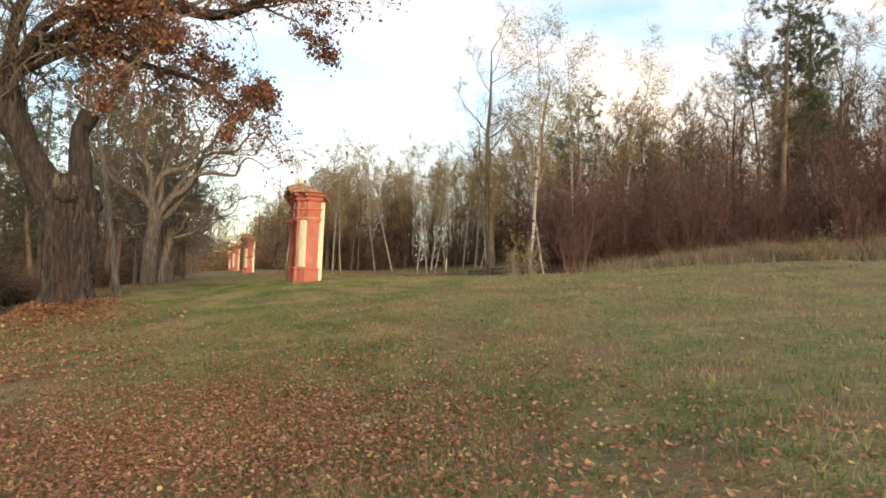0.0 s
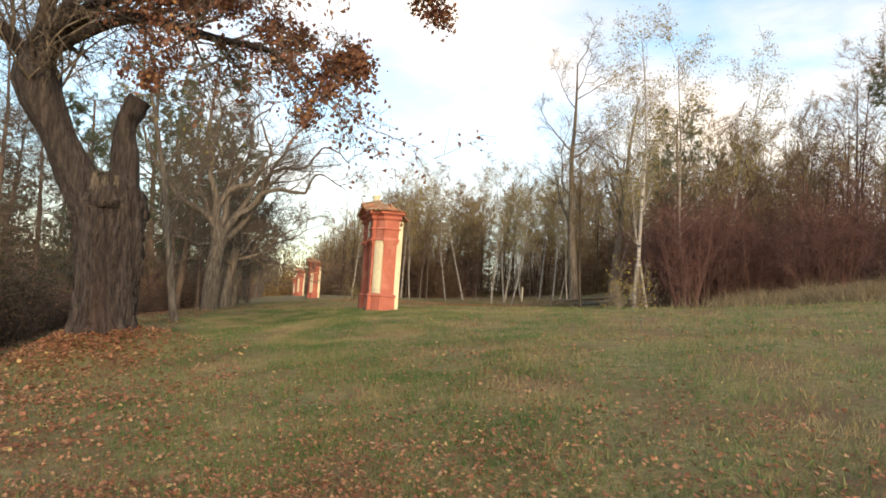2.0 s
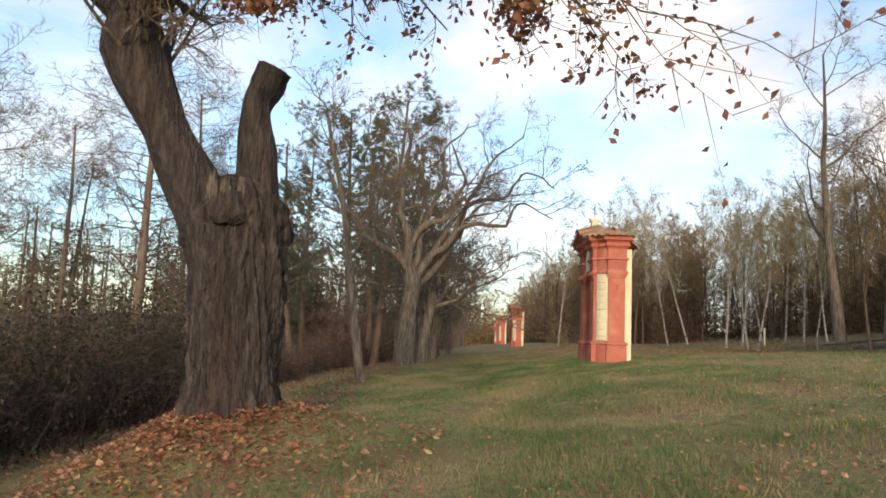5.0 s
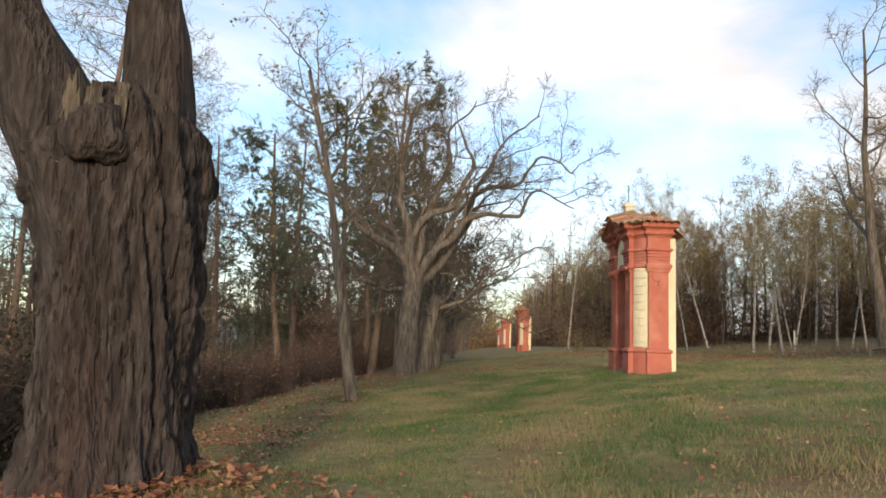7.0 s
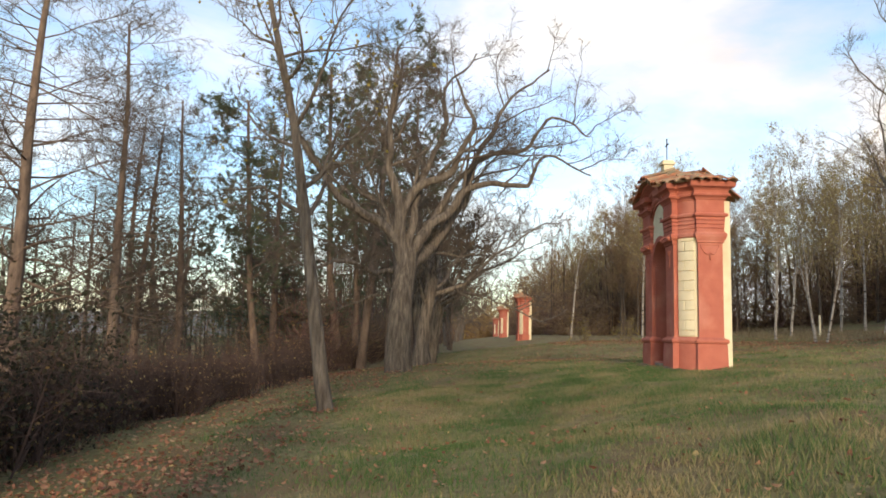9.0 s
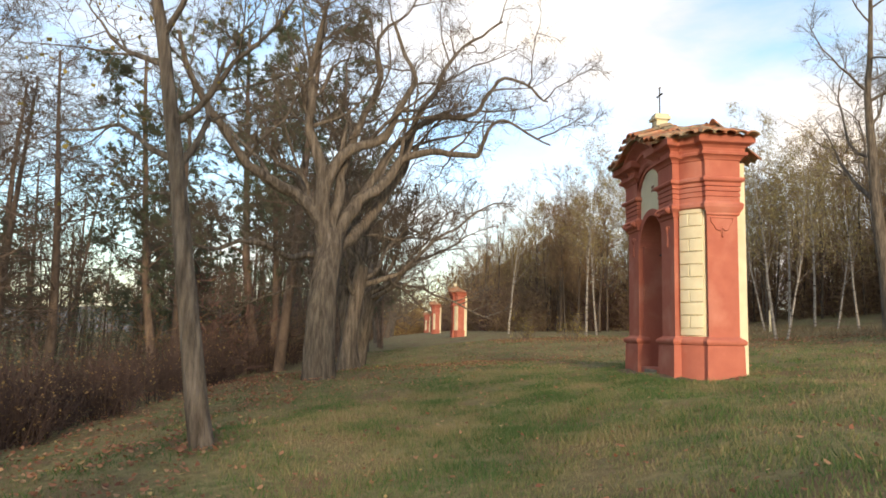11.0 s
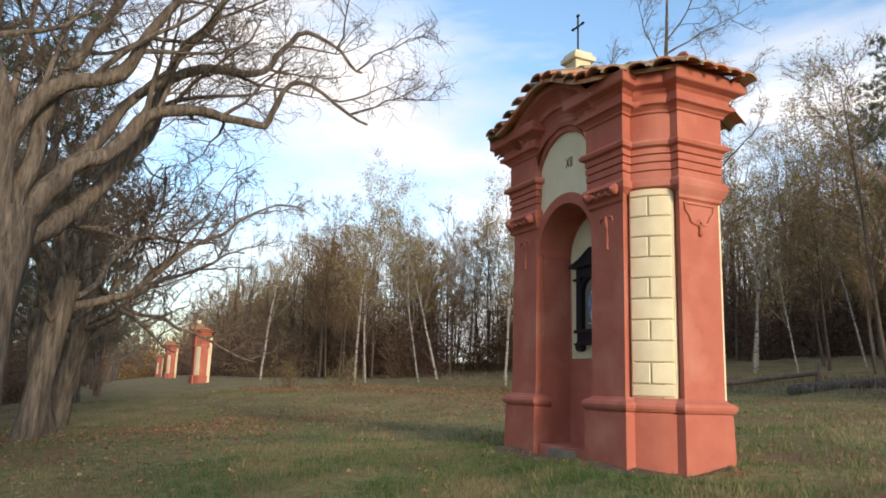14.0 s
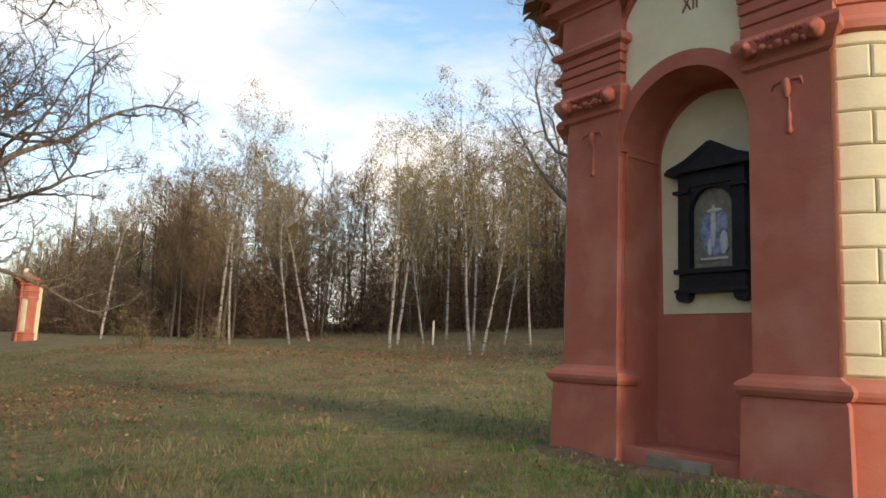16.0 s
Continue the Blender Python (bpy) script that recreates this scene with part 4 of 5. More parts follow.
def larch(seed, height, r):
    """A thin conifer stem with many level, half-bare side branches."""
    g = Grower(seed)
    spec = [level(9, 0.025, 0.02, 7, taper=0.15),
            level(5, 0.12, 0.03, 3, 60, 0.24, (58, 98), (0.17, 0.33), 0.26, thin=0.016, taper=0.2),
            level(3, 0.18, 0.0, 3, 9, 0.2, (35, 70), (0.25, 0.45), 0.5, twig=True, thin=0.0085),
            level(1, 0.16, -0.02, 3, 4, 0.2, (35, 70), (0.4, 0.6), 0.6, twig=True, thin=0.0065)]
    g.limb(Vector((0, 0, -0.3)), Vector((g.rng.gauss(0, 0.03), g.rng.gauss(0, 0.03), 1)), height, r, 0, spec)
    g.sprigs(4, 0.22, 0.008)
    return tree_thing("larch_tree", "tall half-bare larch with level thin branches", g, M_PINEBARK, M_TWIG, None, "larches")


def shrub(seed, height, stems, mat, leaf, leaves, label):
    g = Grower(seed)
    rng = g.rng
    spec = [level(5, 0.10, 0.05, 3, taper=0.2, twig=True),
            level(3, 0.14, 0.06, 3, 7, 0.1, (20, 55), (0.3, 0.55), 0.5, twig=True, thin=0.006),
            level(1, 0.16, 0.03, 3, 3, 0.1, (25, 60), (0.4, 0.7), 0.6, twig=True, thin=0.0045)]
    for _ in range(stems):
        a, d = rng.uniform(0, 6.283), rng.uniform(0, 0.6)
        p = Vector((math.cos(a) * d, math.sin(a) * d, -0.2))
        g.limb(p, Vector((math.cos(a) * 0.35 * rng.random(), math.sin(a) * 0.35 * rng.random(), 1)), height * rng.uniform(0.6, 1.1), 0.016, 0, spec)
    g.sprigs(3, height * 0.14, 0.007)
    g.leaves(leaves, 0.060, 0.10)
    top = thing("shrub", label, "shrub", group="thicket")
    stem = piece("brushwood", g.twig.mesh("brushwood", mat, False), top)
    if leaves:
        piece("foliage", g.leaf.mesh("foliage", leaf, False), stem)
    return top


def stand(proto, x, y, turn, size=1.0, sink=0.0, tall=1.0):
    """A copy of a tree at a place on the ground."""
    m = pose(x, y, ground_z(x, y) - sink, 0, 0, turn)
    ob = copy_thing(proto, m)
    ob.scale = (size, size, size * tall)
    return ob


def first(proto, x, y, turn, size=1.0):
    proto.matrix_basis = pose(x, y, ground_z(x, y), 0, 0, turn)
    proto.scale = (size, size, size)
    return proto

# the giant old oak beside the path
def giant_oak():
    rng = random.Random(41)
    top = thing("giant_oak", "huge gnarled old oak with broken stub and russet leaves", "tree", pose(-6.56, 13.98, 0.55))
    # bole: a lumpy column that splits in two above the height of a person
    n_side, n_ring = 190, 130
    verts, faces = [], []
    for j in range(n_ring + 1):
        s = j / n_ring
        z = -0.1 + 2.75 * s
        for i in range(n_side):
            a = 2 * math.pi * i / n_side
            r = 0.365 + 0.10 * math.exp(-max(0, z - 0.40) / 0.22) + 0.06 * s
            p = Vector((math.cos(a + 0.25 * z), math.sin(a + 0.25 * z), z * 0.22))
            r *= (1 - 0.5 * max(0.0, (s - 0.86) / 0.14) ** 2) * (1 + 0.16 * noise.noise(p * 1.7))
            r *= 1 + 0.10 * noise.noise(p * 4.0 + Vector((5, 0, 0)))
            ridge = abs(noise.noise(Vector((math.cos(a + 0.18 * z) * 5.5, math.sin(a + 0.18 * z) * 5.5, z * 0.9))))
            fine = abs(noise.noise(Vector((math.cos(a + 0.12 * z) * 13, math.sin(a + 0.12 * z) * 13, z * 1.9 + 7))))
            warp = a + 0.10 * noise.noise(Vector((math.cos(a) * 3, math.sin(a) * 3, z * 2.2)))
            bark = 1 - abs(noise.noise(Vector((math.cos(warp) * 20, math.sin(warp) * 20, z * 6.5 + 3)))) * 2.2
            r += 0.12 * (ridge - 0.3) + 0.065 * (fine - 0.3) - 0.030 * max(0.0, bark)
            wide = 1.0 + 0.06 * s
            verts.append((math.cos(a) * r * wide - 0.05 * s + 0.07 * (1 - s), math.sin(a) * r * wide + 0.10 * (1 - s), z))
    for j in range(n_ring):
        for i in range(n_side):
            a, b = j * n_side + i, j * n_side + (i + 1) % n_side
            faces.append((a, b, b + n_side, a + n_side))
    faces.append(tuple(n_ring * n_side + i for i in range(n_side)))
    piece("trunk", mesh_of("trunk", verts, faces, M_OLDBARK, True), top, "deeply furrowed grey-brown bole")

    def thick(name, pts, radii, mat, label="", sides=28):
        g = Geo()
        fine_pts, fine_r = [], []
        m = 9 * (len(pts) - 1)
        for k in range(m + 1):
            f = k / m * (len(pts) - 1)
            i = min(int(f), len(pts) - 2)
            t = f - i
            p0, p1, p2, p3 = pts[max(i - 1, 0)], pts[i], pts[i + 1], pts[min(i + 2, len(pts) - 1)]
            q = 0.5 * ((2 * p1) + (p2 - p0) * t + (2 * p0 - 5 * p1 + 4 * p2 - p3) * t * t + (3 * p1 - p0 - 3 * p2 + p3) * t ** 3)
            fine_pts.append(q)
            fine_r.append(radii[i] + (radii[i + 1] - radii[i]) * t)
        g.tube(fine_pts, fine_r, sides, True)
        for i, v in enumerate(g.v):
            c, r = fine_pts[i // sides], fine_r[i // sides]
            d = v - c
            k = i % sides
            a = 2 * math.pi * k / sides
            w = 0.22 * noise.noise(Vector((math.cos(a) * 2.2, math.sin(a) * 2.2, (i // sides) * 0.09)))
            w += 0.16 * (abs(noise.noise(Vector((math.cos(a) * 6, math.sin(a) * 6, (i // sides) * 0.13 + 4)))) - 0.25)
            g.v[i] = c + d * (1 + w)
        piece(name, g.mesh(name, mat), top, label)
        return fine_pts, fine_r

    V = Vector
    # broken stub, and the two heavy limbs
    thick("stub", [V((0.08, 0.06, 2.0)), V((0.10, 0.08, 2.8)), V((0.05, 0.06, 3.35)), V((0.11, 0.09, 3.60)), V((0.18, 0.12, 3.80))], [0.26, 0.19, 0.145, 0.155, 0.18], M_OLDBARK, "snapped upright stub")
    limb, limb_r = thick("limb", [V((-0.12, -0.08, 1.5)), V((-0.32, -0.25, 2.4)), V((-0.62, -0.46, 3.1)), V((-0.92, -0.66, 3.85)), V((-0.86, -0.72, 4.5)), V((-0.7, -0.8, 5.2)), V((-0.5, -0.7, 6.2)), V((-0.4, -0.6, 7.4))],
                         [0.22, 0.26, 0.22, 0.30, 0.12, 0.09, 0.06, 0.03], M_OLDBARK, "heavy leaning pollarded limb")
    arm, arm_r = thick("bough", [limb[34], V((0.1, -0.7, 5.0)), V((1.6, -1.1, 5.4)), V((3.3, -2.2, 4.85)), V((4.5, -2.7, 5.15)), V((5.3, -3.5, 5.0))],
                       [0.12, 0.12, 0.105, 0.075, 0.035, 0.008], M_OLDBARK, "long crooked overhanging bough", 14)
    arm2, arm2_r = thick("bough", [limb[45], V((-0.2, -1.0, 5.9)), V((0.9, -1.6, 6.6)), V((2.2, -2.2, 6.8)), V((3.3, -2.7, 6.4))],
                         [0.09, 0.08, 0.06, 0.035, 0.008], M_OLDBARK, "crooked upper bough", 12)
    arm3, arm3_r = thick("bough", [limb[31], V((0.3, -0.6, 4.75)), V((1.8, -1.0, 4.35)), V((2.9, -1.6, 3.95)), V((3.5, -1.7, 3.45))],
                         [0.085, 0.075, 0.055, 0.030, 0.007], M_OLDBARK, "drooping leafy bough", 12)
    arm5, arm5_r = thick("bough", [limb[30], V((0.0, -1.2, 4.9)), V((1.1, -1.9, 5.0)), V((2.5, -2.6, 4.6))], [0.11, 0.09, 0.06, 0.012], M_OLDBARK, "drooping leafy bough", 12)
    arm4, arm4_r = thick("bough", [limb[29], V((-1.3, -1.4, 4.6)), V((-1.5, -2.8, 5.2)), V((-1.1, -4.2, 5.1))], [0.09, 0.085, 0.06, 0.02], M_OLDBARK, "crooked overhanging bough", 12)
    # splintered heartwood at the break, and burrs
    for x, y, z, h, w, turn in ((-0.09, -0.37, 2.12, 0.56, 0.13, 0.3), (0.05, -0.36, 2.15, 0.44, 0.12, -0.25), (0.16, -0.27, 2.2, 0.40, 0.10, -0.7)):
        bm = bmesh.new()
        line = [(-0.5, 0.0), (0.5, 0.0), (0.56, 0.55), (0.40, 0.78), (0.30, 0.70), (0.14, 1.0), (0.02, 0.82), (-0.16, 0.93), (-0.30, 0.66), (-0.52, 0.5)]
        c, q = math.cos(turn), math.sin(turn)
        faces = []
        for d in (-0.028, 0.035):
            faces.append([bm.verts.new((x + c * u * w - q * d, y + q * u * w + c * d + 0.03 * v, z + h * v)) for u, v in line])
        bm.faces.new(faces[0])
        bm.faces.new(list(reversed(faces[1])))
        for i in range(len(line)):
            j = (i + 1) % len(line)
            bm.faces.new((faces[0][i], faces[0][j], faces[1][j], faces[1][i]))
        part("splinter", bm, M_DEADWOOD, top, "pale splintered wood at the break")
    for x, y, z, r in ((0.13, -0.34, 2.26, 0.14), (-0.22, -0.32, 2.22, 0.15), (-0.36, -0.24, 2.0, 0.13)):
        bm = bmesh.new()
        bmesh.ops.create_icosphere(bm, subdivisions=3, radius=r, matrix=Matrix.Translation((x, y, z)))
        for v in bm.verts:
            v.co += (v.co - V((x, y, z))) * (0.7 * noise.noise(v.co * 6) + 0.25 * noise.noise(v.co * 14))
        part("burr", bm, M_OLDBARK, top, "knobbly burr", True)
    # branches, twigs and russet leaves on the boughs
    g = Grower(77)
    spec = [level(6, 0.2, 0, 5),
            level(7, 0.17, 0.0, 5, 12, 0.15, (30, 75), (0.18, 0.32), 0.5, thin=0.016, taper=0.2, low=-0.6),
            level(5, 0.18, -0.02, 4, 7, 0.2, (30, 70), (0.35, 0.55), 0.5, thin=0.009),
            level(4, 0.18, -0.02, 3, 5, 0.15, (30, 65), (0.4, 0.6), 0.55, twig=True, thin=0.0055),
            level(1, 0.16, -0.03, 3, 4, 0.15, (30, 65), (0.45, 0.8), 0.6, twig=True, thin=0.004)]
    for pts, radii, length in ((arm, arm_r, 6.0), (arm2, arm2_r, 5.0), (arm3, arm3_r, 5.0), (arm4, arm4_r, 4.2), (arm5, arm5_r, 4.2), (limb[29:], limb_r[29:], 4.8)):
        g.branch(pts, radii, length, 0, spec)
    for k in range(16):
        a = g.rng.uniform(0, 6.283)
        g.limb(limb[22 + k % 9], V((math.cos(a) * 0.8, math.sin(a) * 0.8, 0.7 + g.rng.random())), g.rng.uniform(1.2, 2.4), 0.03, 1, spec)
    for pts, radii in ((arm, arm_r), (arm2, arm2_r), (arm3, arm3_r), (arm5, arm5_r)):
        n = len(pts)
        for k in range(15):
            i = int(n * (0.42 + 0.57 * k / 14))
            i = min(i, n - 2)
            d = (pts[i + 1] - pts[i]).normalized() * 0.9
            d += V((g.rng.gauss(0, 0.5), g.rng.gauss(0, 0.5), g.rng.gauss(0.08, 0.3)))
            g.limb(pts[i], d.normalized(), g.rng.uniform(0.9, 1.9), max(0.010, radii[i] * 0.45), 2, spec)
    rng = g.rng
    lines = sorted(g.tips, key=lambda t: t[0].x * 0.4 - t[0].z)
    for line in lines:
        p = line[-1]
        dense = noise.noise(p * 0.8) + 0.30
        for _ in range(int(max(0, (7.5 * dense + rng.random() * 1.8) * (1.0 if p.x > 0.6 else 0.12)))):
            q, _d = at_line(line, rng.random())
            g.leaf.leaf(q + V((rng.gauss(0, 0.06), rng.gauss(0, 0.06), rng.gauss(0, 0.06) - 0.03)), rng.uniform(0.045, 0.085), rng)
    piece("branch_wood", g.wood.mesh("branch_wood", M_BARK), top, "crooked side branch wood")
    crown = piece("crown", g.twig.mesh("crown", M_TWIG, False), top, "fine dark twigs")
    piece("foliage", g.leaf.mesh("foliage", M_OAKLEAF, False), crown, "withered russet oak leaves")


giant_oak()

# avenue of oaks
BOUGHS = [([(-0.26, 0.11, 3.6), (0.12, 0.22, 4.68), (1.0, 0.55, 5.17), (1.36, 0.61, 5.85), (1.63, 0.63, 6.63), (1.3, 0.41, 7.65)], 0.21, 0.03),
          ([(0.25, 0.6, 3.5), (0.88, 1.03, 4.22), (1.27, 1.33, 4.88), (1.91, 1.7, 5.19), (2.71, 2.06, 5.05), (3.28, 2.32, 5.84), (4.35, 2.63, 5.46)], 0.19, 0.02),
          ([(0.3, 1.3, 3.35), (0.94, 1.99, 4.67), (1.21, 2.3, 5.9), (2.45, 2.89, 6.3), (3.15, 3.25, 7.26), (4.19, 3.62, 6.75)], 0.18, 0.02),
          ([(-0.38, -0.07, 3.66), (-1.0, -0.72, 4.18), (-1.64, -1.45, 5.0), (-1.88, -1.94, 5.92), (-2.09, -2.42, 6.6)], 0.20, 0.03),
          ([(-0.22, 0.02, 4.27), (-0.31, -0.07, 5.66), (-0.33, -0.12, 6.87), (-0.07, -0.01, 8.16)], 0.19, 0.03),
          ([(-0.55, -0.17, 2.57), (-1.18, -1.13, 2.61), (-1.52, -1.98, 2.44), (-1.67, -2.72, 2.44)], 0.10, 0.02),
          ([(-0.18, 0.72, 3.1), (0.16, 1.44, 3.2), (0.76, 2.24, 3.15), (1.98, 3.18, 3.3)], 0.09, 0.015),
          ([(0.1, 0.5, 4.4), (0.55, 1.1, 6.1), (0.5, 1.6, 7.6), (1.2, 2.0, 9.0)], 0.15, 0.02),
          ([(-0.3, 0.1, 4.8), (-0.75, 0.5, 6.6), (-0.6, 0.9, 8.0), (-1.2, 1.2, 9.0)], 0.14, 0.02),
          ([(0.7, 1.3, 4.6), (1.7, 2.0, 6.6), (2.1, 2.3, 7.6), (3.1, 2.9, 8.6)], 0.13, 0.02),
          ([(-0.5, 0.6, 3.4), (-1.4, 1.4, 4.6), (-2.4, 1.9, 5.4), (-3.2, 2.6, 6.8)], 0.17, 0.02)]
_, oak_a = old_oak(11, 9.5, 0.305, 3.15, 1.0, "broad bare old oak with crooked limbs on the grass verge", BOUGHS, 4)
first(oak_a, -11.72, 29.15, 0, 0.92)
_, oak_b = old_oak(23, 9.0, 0.19, 2.3, 1.15, "bare slender oak with crooked limbs in the avenue", (), 3)
first(oak_b, -12.62, 32.3, 70, 0.95)
oak_b.scale.z = 1.1
for x, y, turn, size in ((-12.95, 33.9, 200, 0.95), (-14.3, 37.0, 10, 1.1), (-16.4, 42.5, 120, 1.05), (-18.9, 49.0, 300, 1.1), (-23.2, 58.0, 30, 0.9), (-26.0, 69.0, 170, 1.0), (-29.5, 79, 250, 1.05), (-34, 92, 60, 1.1), (-38.5, 106, 10, 1.1), (-44, 121, 140, 1.15)):
    stand(oak_b, x, y, turn, size)

# slim leaning tree on the verge
def slim_tree():
    g = Grower(9)
    spec = [level(9, 0.022, 0.0, 10, taper=0.3),
            level(7, 0.18, 0.05, 6, 13, 0.36, (35, 75), (0.32, 0.5), 0.5, thin=0.016, taper=0.2),
            level(5, 0.2, 0.04, 4, 7, 0.2, (30, 65), (0.35, 0.55), 0.5, thin=0.008),
            level(4, 0.18, 0.03, 3, 6, 0.1, (30, 65), (0.35, 0.6), 0.55, twig=True, thin=0.005),
            level(3, 0.18, 0.0, 3, 4, 0.1, (30, 65), (0.4, 0.7), 0.6, twig=True, thin=0.004)]
    g.limb(Vector((0, 0, -0.3)), Vector((-0.17, -0.06, 1)), 6.6, 0.125, 0, spec)
    g.leaves(320, 0.08, 0.1)
    return tree_thing("slim_tree", "slim leaning tree with peeling bark and few yellow leaves", g, M_BARK, M_TWIG, M_YELLOW)


first(slim_tree(), -9.6, 22.5, 0)

# birches before the wood
birch_protos = [birch(3, 9.5, 0.080, -0.20, 2400), birch(5, 10.5, 0.085, 0.08, 2800), birch(8, 8.8, 0.070, -0.34, 2000), birch(13, 11.0, 0.085, 0.18, 3000)]
spots = [(-8.85, 52.5, 0, 1.05, 1), (-8.4, 53.5, 40, 0.95, 0), (-6.0, 54.5, 0, 1.05, 2), (-2.7, 50.3, 130, 1.0, 1), (-1.65, 43.6, 10, 0.95, 0), (-5.0, 57, 200, 1.1, 3),
         (-1.35, 43.7, 190, 0.85, 2), (-1.9, 52.8, 60, 1.05, 1), (-0.8, 52.6, 0, 0.95, 2), (0.3, 53.4, 80, 1.0, 3), (1.45, 49.5, 220, 0.8, 2), (1.9, 47.9, 20, 0.85, 0), (1.2, 52.4, 140, 1.0, 1),
         (2.85, 27.6, 130, 1.1, 1), (3.6, 29.6, 20, 0.95, 2), (5.0, 31.0, 250, 1.0, 3),
         (5.2, 45.5, 30, 1.0, 1), (6.5, 39.0, 100, 1.1, 3), (8.0, 37.0, 10, 1.2, 1), (4.5, 50, 0, 1.1, 3), (-14.5, 62, 60, 1.1, 1)]
for i, (x, y, turn, size, k) in enumerate(spots):
    size *= 0.82
    if i in (1, 0, 2, 5):
        first(birch_protos[k], x, y, turn, size)
    else:
        stand(birch_protos[k], x, y, turn, size)

# woodland behind
wood_protos = [forest_tree(31, 12, 0.12, 2400, M_BROWNLEAF, "tall thin bare woodland tree with grey bark"), forest_tree(32, 10.5, 0.10, 1900, M_YELLOW, "thin woodland tree with thinning yellow leaves"),
               forest_tree(33, 13, 0.12, 2600, M_BIRCHLEAF, "tall woodland tree with a few pale leaves"), forest_tree(34, 9.5, 0.08, 1900, M_BROWNLEAF, "thin woodland tree with withered brown leaves")]
rng = random.Random(2)
EDGE = [(21, 18), (16, 24), (12, 29.5), (9.5, 35), (9.3, 43), (5.5, 53), (-3, 56.5), (-10, 58.5), (-12, 64), (-18, 82), (-30, 114)]
used = set()
for (x0, y0), (x1, y1) in zip(EDGE, EDGE[1:]):
    seg = Vector((x1 - x0, y1 - y0))
    out = Vector((seg.y, -seg.x)).normalized()
    for k in range(int(seg.length * 1.3)):
        s, d = rng.random(), rng.uniform(0, 1) ** 1.3 * 13
        p = Vector((x0, y0)) + seg * s + out * d
        i = rng.randrange(4)
        size = rng.uniform(0.58, 0.86)
        if i in used:
            stand(wood_protos[i], p.x, p.y, rng.uniform(0, 360), size)
        else:
            used.add(i)
            first(wood_protos[i], p.x, p.y, rng.uniform(0, 360), size)
bare_oak = first(tall_tree(61, 13.2, 0.30, "tall bare oak at the edge of the wood"), 2.0, 44.2, 0)
stand(bare_oak, 4.4, 47.5, 140, 0.95)

# conifers behind the avenue
pines = [pine(51, 11, 0.17, 0.42), pine(52, 9.5, 0.15, 0.30), pine(53, 10.6, 0.17, 0.33)]
first(pines[0], -23, 47, 0, 1.1)
first(pines[1], -20.5, 52, 100, 1.1)
first(pines[2], -19.4, 34.6, 0, 0.95)
for x, y, turn, size, k in ((-17.6, 38.4, 130, 1.22, 2), (-20.6, 42.2, 20, 1.3, 2), (-19.2, 41.0, 220, 1.2, 1), (-18.5, 45, 50, 1.0, 0), (-26, 42, 90, 0.9, 1), (-29, 50, 200, 1.1, 0), (-24, 58, 0, 1.1, 1), (-30, 38, 70, 0.75, 1), (-34, 46, 10, 1.0, 0),
                            (-22, 39, 150, 0.7, 1), (-27, 33, 260, 0.6, 1), (12.8, 29.8, 20, 1.0, 0), (14.8, 31.5, 190, 1.1, 1), (6.3, 37.2, 60, 0.8, 0), (-36, 60, 0, 1.2, 1)) + tuple((-19.5 - 14 * rng.random(), 33 + 30 * rng.random(), 360 * rng.random(), 0.5 + 0.3 * rng.random(), k % 2) for k in range(12)):
    stand(pines[k], x, y, turn, size)
larches = [larch(71, 11, 0.20), larch(72, 9.5, 0.17)]
first(larches[0], -17.2, 23.4, 0)
first(larches[1], -20.3, 31.4, 30)
for x, y, turn, size, k in ((-19.6, 28.4, 80, 1.0, 0), (-21.0, 30.7, 190, 0.95, 1), (-21.0, 37.5, 20, 1.0, 0), (-25, 28, 140, 1.0, 1), (-27, 36, 0, 1.1, 0), (-16.5, 38.5, 260, 0.7, 1), (-24.5, 23.0, 10, 1.1, 0), (-19.5, 20.5, 320, 1.0, 1), (-23.5, 26.5, 75, 0.95, 0)):
    stand(larches[k], x, y, turn, size)

# thickets
red_shrubs = [shrub(81, 3.4, 24, M_REDSTEM, M_REDTWIG, 700, "dense reddish leafless shrub at the woodland edge"), shrub(82, 2.7, 20, M_REDSTEM, M_REDTWIG, 600, "dense reddish leafless shrub at the woodland edge")]
brown_shrubs = [shrub(83, 1.7, 20, M_BRAMBLE, M_BROWNLEAF, 160, "tangled brown leafless undergrowth"), shrub(84, 1.3, 18, M_BRAMBLE, M_BROWNLEAF, 160, "tangled brown leafless undergrowth")]
yellow_bush = shrub(85, 1.3, 10, M_PALETWIG, M_YELLOW, 420, "small bush with yellowing leaves")
first(yellow_bush, -11.0, 48.0, 0)
stand(yellow_bush, -8.8, 46.8, 90, 0.9)
stand(yellow_bush, 2.6, 26.5, 40, 1.2)
stand(yellow_bush, 9.3, 19.5, 120, 0.7)
used = set()


def scatter(protos, n, place, tall=(0.8, 1.3)):
    for k in range(n):
        x, y = place(k)
        p = protos[k % len(protos)]
        s = rng.uniform(*tall)
        if p.name in used:
            stand(p, x, y, rng.uniform(0, 360), s)
        else:
            used.add(p.name)
            first(p, x, y, rng.uniform(0, 360), s)


def along(line, depth):
    def place(_k):
        i = rng.randrange(len(line) - 1)
        (x0, y0), (x1, y1) = line[i], line[i + 1]
        s = rng.random()
        return x0 + (x1 - x0) * s + rng.uniform(0, depth[0]), y0 + (y1 - y0) * s + rng.uniform(0, depth[1])
    return place


